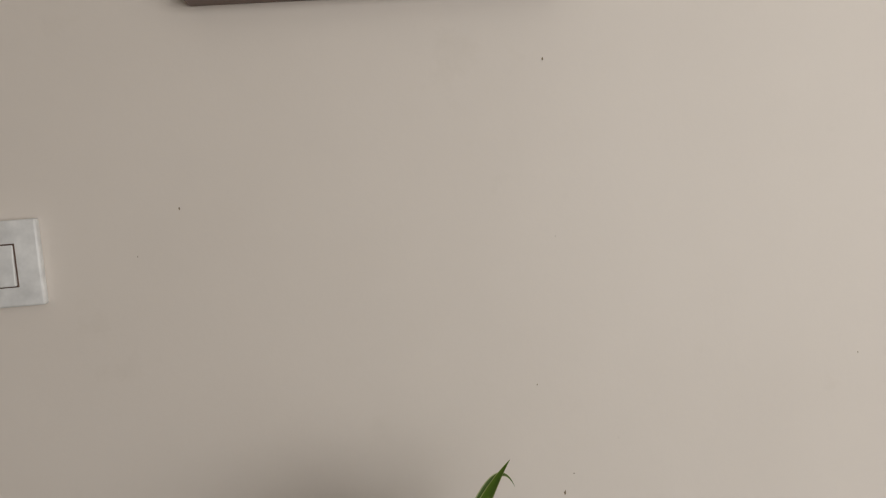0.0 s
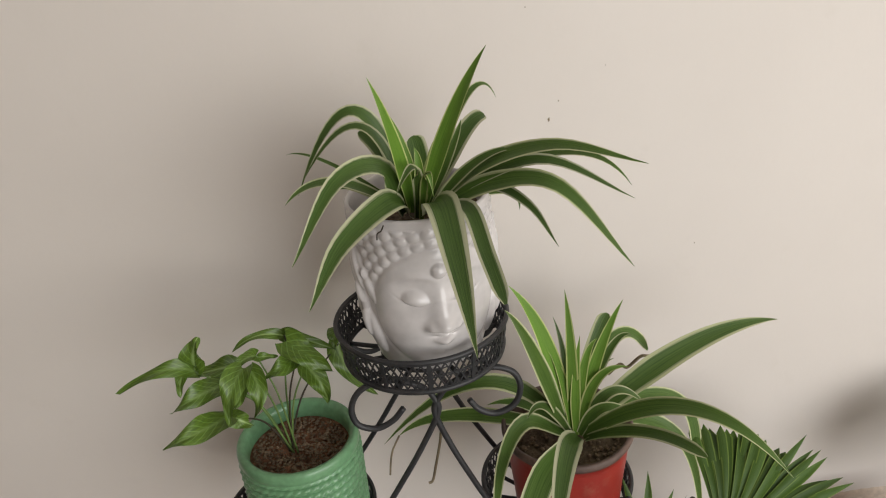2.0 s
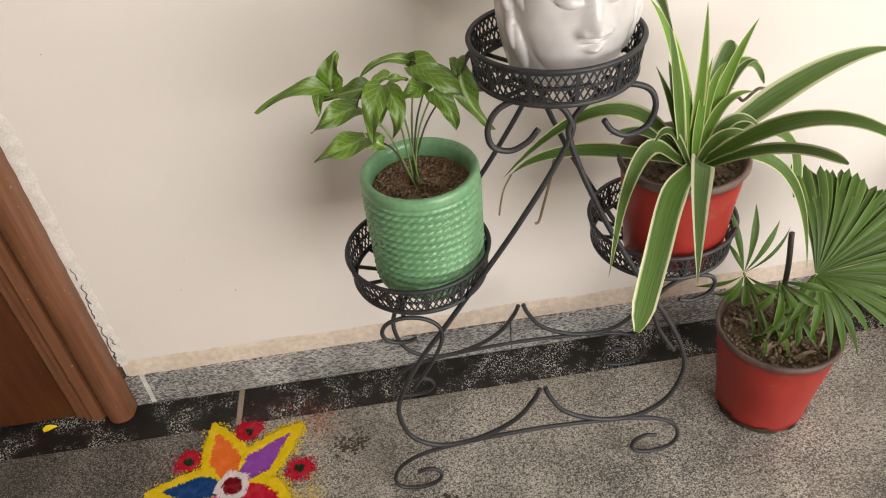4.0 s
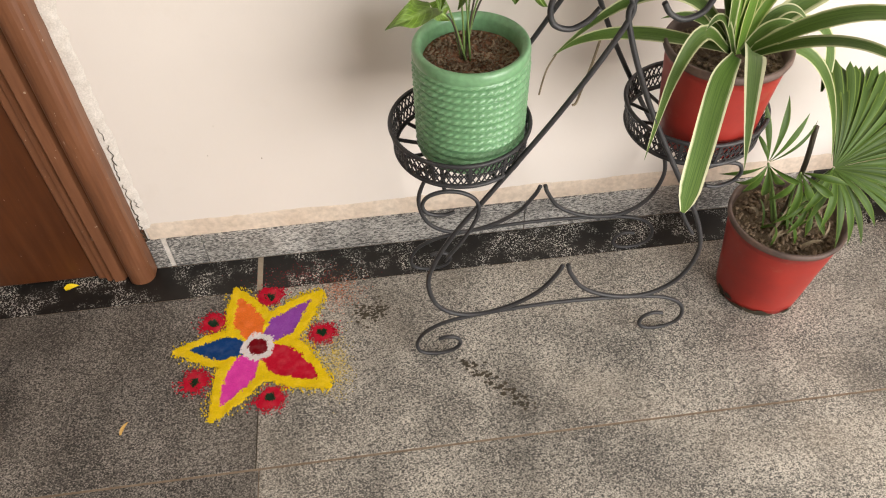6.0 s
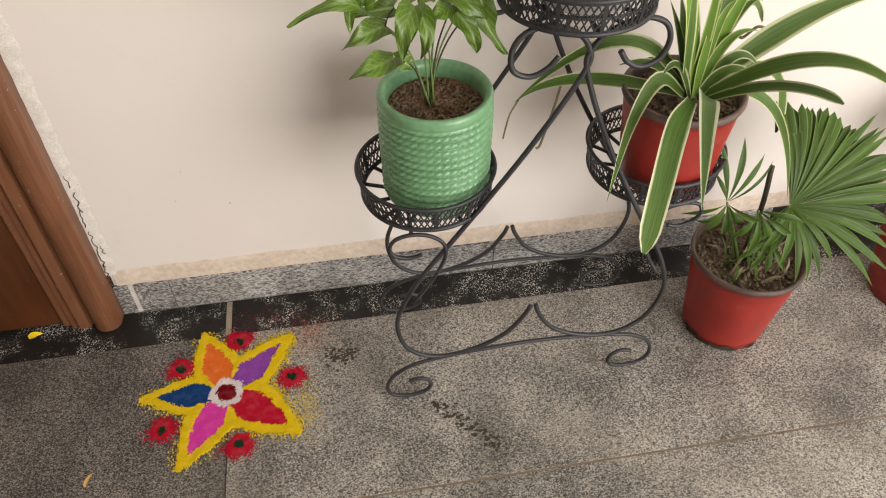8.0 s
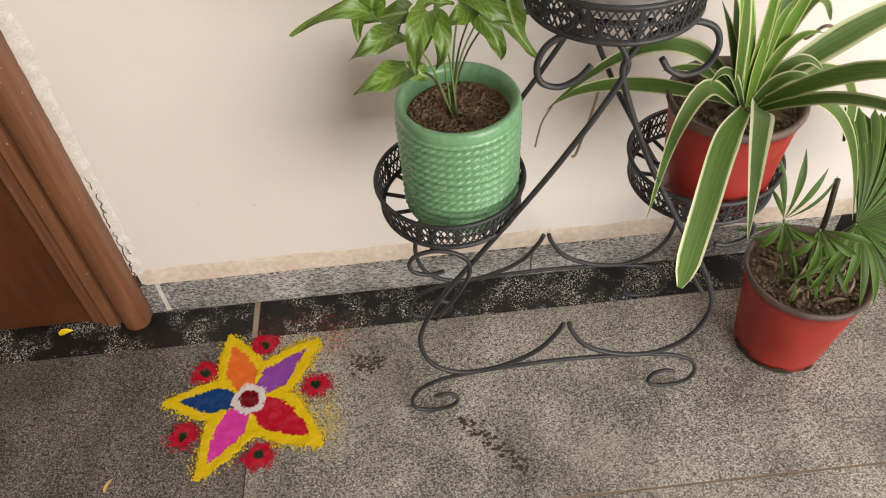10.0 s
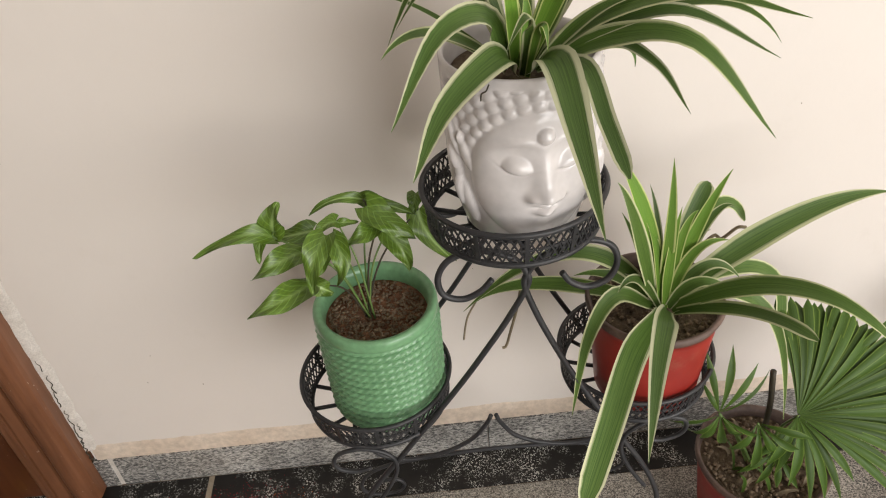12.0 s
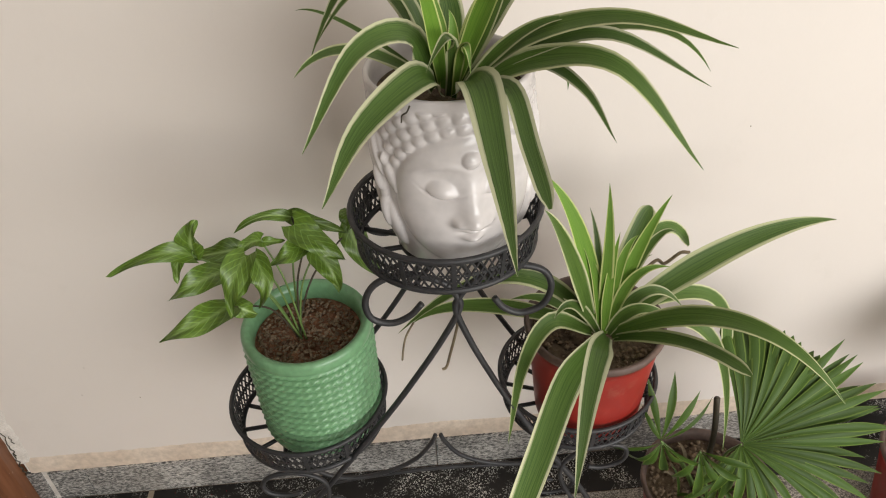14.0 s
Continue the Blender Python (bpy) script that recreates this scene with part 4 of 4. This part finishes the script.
def vane(base, mid, tip, width, joined=False):
    """A leaf with its stem: a long one from the soil or, where joined, a short one from the nearest long stem."""
    global count
    count += 1
    rn, b = random.Random(count), Vector(base)
    if joined:
        foot = min(main_bases, key=lambda q: (q - b).length)
    else:
        foot = Vector((-0.105 + rn.uniform(-0.007, 0.007), -0.181 + rn.uniform(-0.006, 0.006), 0.5235))
        main_bases.append(b)
    half = (foot + b) / 2 + Vector((0.12 * (foot.x - b.x), 0.1 * (foot.y - b.y), 0.10 * (b - foot).length))
    part("stem", tube([foot, half, b], 0.0009 if joined else 0.0014, 6, 0.7), STEM if count % 3 else STEM_DARK, ar)
    part("leaf", leaf_mesh(base, mid, tip, 0.92 * width, "arrow", fold=0.30, across=8, along=18, wave=0.16, seed=count), ARROW, ar)


vane((-0.184, -0.220, 0.686), (-0.214, -0.232, 0.699), (-0.265, -0.235, 0.679), 0.024)
vane((-0.159, -0.220, 0.662), (-0.181, -0.239, 0.666), (-0.210, -0.250, 0.655), 0.036)
vane((-0.154, -0.250, 0.640), (-0.178, -0.282, 0.650), (-0.207, -0.305, 0.652), 0.036)
vane((-0.128, -0.235, 0.692), (-0.141, -0.256, 0.676), (-0.146, -0.270, 0.646), 0.033)
vane((-0.119, -0.200, 0.683), (-0.129, -0.214, 0.690), (-0.142, -0.220, 0.683), 0.02)
vane((-0.078, -0.190, 0.666), (-0.095, -0.207, 0.666), (-0.112, -0.215, 0.661), 0.028)
vane((-0.087, -0.180, 0.685), (-0.064, -0.194, 0.670), (-0.037, -0.200, 0.649), 0.038)
vane((-0.070, -0.180, 0.650), (-0.055, -0.194, 0.631), (-0.049, -0.200, 0.606), 0.032)
vane((-0.033, -0.140, 0.647), (-0.024, -0.144, 0.610), (0.004, -0.140, 0.564), 0.036)
vane((-0.182, -0.220, 0.693), (-0.177, -0.227, 0.717), (-0.169, -0.225, 0.732), 0.032, True)
vane((-0.196, -0.220, 0.688), (-0.198, -0.234, 0.680), (-0.199, -0.240, 0.668), 0.015, True)
vane((-0.146, -0.200, 0.674), (-0.168, -0.204, 0.674), (-0.200, -0.200, 0.667), 0.027, True)
vane((-0.151, -0.240, 0.632), (-0.140, -0.242, 0.627), (-0.132, -0.235, 0.614), 0.025, True)
vane((-0.123, -0.225, 0.681), (-0.115, -0.242, 0.662), (-0.124, -0.250, 0.635), 0.027, True)
vane((-0.130, -0.230, 0.674), (-0.137, -0.242, 0.660), (-0.145, -0.245, 0.647), 0.022, True)
vane((-0.117, -0.200, 0.681), (-0.106, -0.199, 0.680), (-0.098, -0.190, 0.672), 0.011, True)
vane((-0.092, -0.160, 0.681), (-0.123, -0.169, 0.690), (-0.153, -0.170, 0.673), 0.015, True)
vane((-0.092, -0.160, 0.681), (-0.069, -0.159, 0.671), (-0.036, -0.150, 0.646), 0.022, True)
vane((-0.034, -0.130, 0.662), (-0.037, -0.139, 0.656), (-0.040, -0.140, 0.640), 0.022, True)

# ---- small fan palm on the floor ----
pl = root("fan_palm", (FPOT[0], FPOT[1], 0.13), "young fan palm with pleated green fronds in a red pot", "plant", "fan palms")
part("soil", soil_mesh((FPOT[0], FPOT[1], 0.164), 0.0885, 0.008), SOIL, pl)
tagged(part("grit", crumbs((FPOT[0], FPOT[1], 0.166), 0.08, 520, 0.0042), STONE, pl), kind="stuff")


def fan(plant, hub, e1, e2, blades, foot, seed=0, bow=0.012):
    """A pleated frond: blades that fan out from the hub; each one: angle, length, width, where its tip begins to narrow."""
    rnd = random.Random(seed)
    h, e1, e2 = Vector(hub), Vector(e1).normalized(), Vector(e2).normalized()
    nrm = e1.cross(e2).normalized()
    if nrm.y > 0:
        nrm = -nrm
    fr = new("frond")
    fr.empty_display_size = 0.02
    fr.parent, fr.location, fr.matrix_parent_inverse = plant, hub, Matrix.Translation(-plant.location)
    for i, (deg, L, w, tip_from) in enumerate(blades):
        a = radians(deg + rnd.uniform(-0.8, 0.8))
        L *= rnd.uniform(0.975, 1.025) if deg > 40 else rnd.uniform(0.92, 1.06)
        d = math.cos(a) * e1 + math.sin(a) * e2
        lift = rnd.uniform(-0.004, 0.004)
        m = h + d * (L * 0.52) + nrm * (bow + lift)
        droop = rnd.uniform(0.02, 0.06) if deg > 40 else rnd.uniform(0.05, 0.20)
        t = h + d * L + nrm * (rnd.uniform(-0.014, 0.010) + lift) - Vector((0, 0, droop * L))
        part("blade", leaf_mesh(h + d * 0.003, m, t, w, "palm", fold=(0.28 if deg > 40 else 0.40) * (1 if i % 2 else -0.8), facing=nrm, across=4, along=12, seed=i, tip_from=tip_from), PALM, fr)
    f, hv = Vector(foot), Vector(hub)
    part("stalk", tube([f, (f + hv) / 2 + Vector((0, 0.01, 0.012)), hv], 0.0028, 6, 0.6), STEM, fr)
    return fr


def spread(a0, a1, n, length, overlap, tip_from):
    """Evenly spaced blades from one angle to another."""
    step = (a1 - a0) / max(1, n - 1)
    return [(a0 + step * i, length, overlap * length * radians(abs(step)), tip_from) for i in range(n)]


fan(pl, (0.440, -0.235, 0.315), (1, -0.05, 0.04), (0.0, 0.66, 0.75),
    spread(93, 44, 14, 0.162, 1.32, 0.93) + spread(42, 4, 11, 0.205, 1.0, 0.66) + spread(0, -42, 8, 0.185, 0.85, 0.48) + spread(-54, -88, 4, 0.115, 0.75, 0.40) + spread(-104, -142, 4, 0.082, 1.0, 0.45),
    (0.452, -0.18, 0.135), seed=1)
fan(pl, (0.328, -0.240, 0.344), (1, -0.1, 0), (0, 0.3, 0.95), [(101, 0.098, 0.013, 0.45), (82, 0.105, 0.014, 0.5), (60, 0.092, 0.013, 0.45), (44, 0.088, 0.009, 0.35), (116, 0.060, 0.010, 0.4)], (0.425, -0.19, 0.135), seed=2)
fan(pl, (0.330, -0.240, 0.339), (1, -0.3, 0), (0, -0.3, 0.95), spread(-160, -15, 6, 0.064, 0.55, 0.42), (0.430, -0.195, 0.135), seed=3)
fan(pl, (0.378, -0.250, 0.328), (1, -0.25, 0), (0, 0.2, 0.97), spread(-120, 0, 5, 0.068, 0.48, 0.42), (0.440, -0.20, 0.135), seed=4)
fan(pl, (0.416, -0.250, 0.262), (1, -0.3, 0), (0, 0.4, 0.9), spread(-150, -60, 4, 0.058, 0.45, 0.42), (0.447, -0.195, 0.135), seed=5)
part("stake", tube([(0.421, -0.2, 0.15), (0.421, -0.200, 0.283), (0.411, -0.200, 0.369)], 0.0042, 7), STEM_DARK, pl, "dark brown stub of a cut stem")
rnd = random.Random(12)
for k in range(34):
    a, r = rnd.uniform(0, 6.28), rnd.uniform(0.004, 0.062)
    b = Vector((FPOT[0] - 0.005 + r * math.cos(a), FPOT[1] - 0.015 + r * math.sin(a), 0.165))
    t = b + Vector((rnd.uniform(-0.03, 0.03), rnd.uniform(-0.03, 0.02), rnd.uniform(0.02, 0.06)))
    blade(pl, b, (b + t) / 2 + Vector((0.004, 0, 0.006)), t, rnd.uniform(0.004, 0.008), DRY if k % 3 else PALM, name="shoot", along=6)

# a second small palm in the pot beyond
p2 = root("fan_palm", (PPOT[0], PPOT[1], 0.13), "young fan palm in a red pot on the floor", "plant", "fan palms")
part("soil", soil_mesh((PPOT[0], PPOT[1], 0.135), 0.092, 0.008), SOIL, p2)
fan(p2, (0.875, -0.175, 0.29), (1, -0.05, 0), (0, 0.5, 0.86), spread(200, -60, 34, 0.14, 0.95, 0.6), (0.840, -0.185, 0.135), seed=6)

# ---- powder floor drawing ----
CENTRE = Vector((-0.468, -0.209))
rg = root("powder_drawing", (CENTRE.x, CENTRE.y, 0), "star-shaped floor drawing in bright coloured powder on granite", "floor drawing")
POWDERS = {"yellow": powder("yellow_powder", (0.86, 0.62, 0.01)), "blue": powder("blue_powder", (0.012, 0.06, 0.21)), "orange": powder("orange_powder", (0.88, 0.20, 0.03)),
           "purple": powder("purple_powder", (0.32, 0.075, 0.43)), "crimson": powder("crimson_powder", (0.55, 0.010, 0.035)), "pink": powder("pink_powder", (0.78, 0.06, 0.42)),
           "white": powder("white_powder", (0.80, 0.74, 0.74)), "maroon": powder("maroon_powder", (0.20, 0.004, 0.010)), "dark_green": powder("dark_green_powder", (0.012, 0.035, 0.014))}
PETALS = [((-0.611, -0.201), "blue", 0.036), ((-0.513, -0.074), "orange", 0.038), ((-0.356, -0.102), "purple", 0.036), ((-0.347, -0.305), "crimson", 0.042), ((-0.538, -0.344), "pink", 0.038)]
DOTS = [Vector(q) for q in ((-0.450, -0.101), (-0.357, -0.195), (-0.445, -0.315), (-0.570, -0.266), (-0.548, -0.148))]


def powder_at(x, y, rnd):
    wob = 0.0045 * noise.noise((x * 55, y * 55, 0)) + 0.003 * noise.noise((x * 160, y * 160, 4)) + rnd.gauss(0, 0.0013)
    p = Vector((x, y)) - CENTRE
    r = p.length + wob
    if r < 0.0175:
        return "maroon"
    if r < 0.0285:
        return "white"
    for i, q in enumerate(DOTS):
        e = Vector((x, y)) - q
        d = math.hypot(e.x * 0.92, e.y * 1.05) + wob * 1.3
        if d < 0.0082:
            return f"dark_green {i}"
        if d < 0.0185 or (d < 0.024 and rnd.random() < 0.25):
            return f"crimson {i}"
        if d < 0.036 and rnd.random() < 0.07 * (1 - (d - 0.018) / 0.018):
            return f"crimson {i}"
    edge = None
    for tip, c, wide in PETALS:
        ax = Vector(tip) - CENTRE
        L = ax.length
        ax.normalize()
        u, v = p.dot(ax), abs(p.x * ax.y - p.y * ax.x) + wob
        if u < 0.006 or u > L + 0.004:
            continue
        w = (wide * (0.62 + 0.38 * u / 0.055) if u < 0.055 else wide * (1 - ((u - 0.055) / (L - 0.055)) ** 1.4)) + 0.0035
        if v < w - 0.0155 and u < L - 0.026:
            return c
        if v < w:
            edge = "yellow"
        elif v < w + 0.020 and rnd.random() < 0.13 * (1 - (v - w) / 0.020) ** 2 * (2.4 if p.x > 0.03 else 0.8):
            edge = edge or "yellow"
    return edge


rnd = random.Random(21)
STEP = 0.0013
layers = collections.defaultdict(bmesh.new)
for i in range(int(0.33 / STEP)):
    for j in range(int(0.34 / STEP)):
        x, y = -0.632 + i * STEP, -0.365 + j * STEP
        k = powder_at(x, y, rnd)
        if not k:
            continue
        h = 0.0009 + 0.0016 * (0.5 + noise.noise((x * 70, y * 70, 2))) + rnd.uniform(0, 0.0006)
        h = max(h, 0.0006) + (0.0008 if k == "yellow" else 0)
        s = STEP * 0.52
        bm = layers[k]
        top = [bm.verts.new((x + dx * s, y + dy * s, h)) for dx, dy in ((-1, -1), (1, -1), (1, 1), (-1, 1))]
        low = [bm.verts.new((x + dx * s * 1.25, y + dy * s * 1.25, 0.0002)) for dx, dy in ((-1, -1), (1, -1), (1, 1), (-1, 1))]
        bm.faces.new(top)
        for q in range(4):
            bm.faces.new((low[q], low[(q + 1) % 4], top[(q + 1) % 4], top[q]))
for k, bm in layers.items():
    colour = k.split()[0]
    kind = {"yellow": "outline", "white": "ring", "maroon": "centre", "dark_green": "dot_centre"}.get(colour, "dot" if " " in k else "petal_fill")
    part(kind, bm, POWDERS[colour], rg, colour.replace("_", " ") + " powder", smooth=False)

def dust(cx, cy, sx, sy, n, seed):
    """Loose grains of powder that lie scattered thinly round a spot."""
    rn, bm = random.Random(seed), bmesh.new()
    for _ in range(n):
        o = Vector((cx + rn.gauss(0, sx), cy + rn.gauss(0, sy), 0.0))
        r = rn.uniform(0.0004, 0.0009)
        ring = [bm.verts.new(o + Vector((math.cos(q) * r, math.sin(q) * r, 0.0002))) for q in (0, 1.57, 3.14, 4.71)]
        top = bm.verts.new(o + Vector((0, 0, r)))
        for q in range(4):
            bm.faces.new((ring[q], ring[(q + 1) % 4], top))
    return bm


tagged(part("dust", dust(-0.400, -0.062, 0.050, 0.020, 280, 31), POWDERS["crimson"], rg, "thin spill of crimson powder"), kind="stuff")
tagged(part("dust", dust(-0.325, -0.105, 0.022, 0.022, 500, 32), POWDERS["orange"], rg, "thin spill of orange powder"), kind="stuff")
tagged(part("dust", dust(-0.335, -0.262, 0.014, 0.030, 900, 33), POWDERS["yellow"], rg, "loose yellow grains"), kind="stuff")

# stray petals on the floor
bm = leaf_mesh((-0.679, -0.350, 0.002), (-0.675, -0.339, 0.006), (-0.669, -0.328, 0.003), 0.006, along=6)
tagged(link("straw", bm, simple("straw", (0.55, 0.33, 0.08), (0.65, 0.42, 0.14), 60.0, 0.8)), "short yellow-brown straw lying on the granite floor", "straw")
bm = leaf_mesh((-0.828, -0.030, 0.002), (-0.816, -0.027, 0.006), (-0.803, -0.024, 0.002), 0.012, along=6)
tagged(link("flower_petal", bm, POWDERS["yellow"]), "yellow flower petal lying on the black threshold strip", "petal")
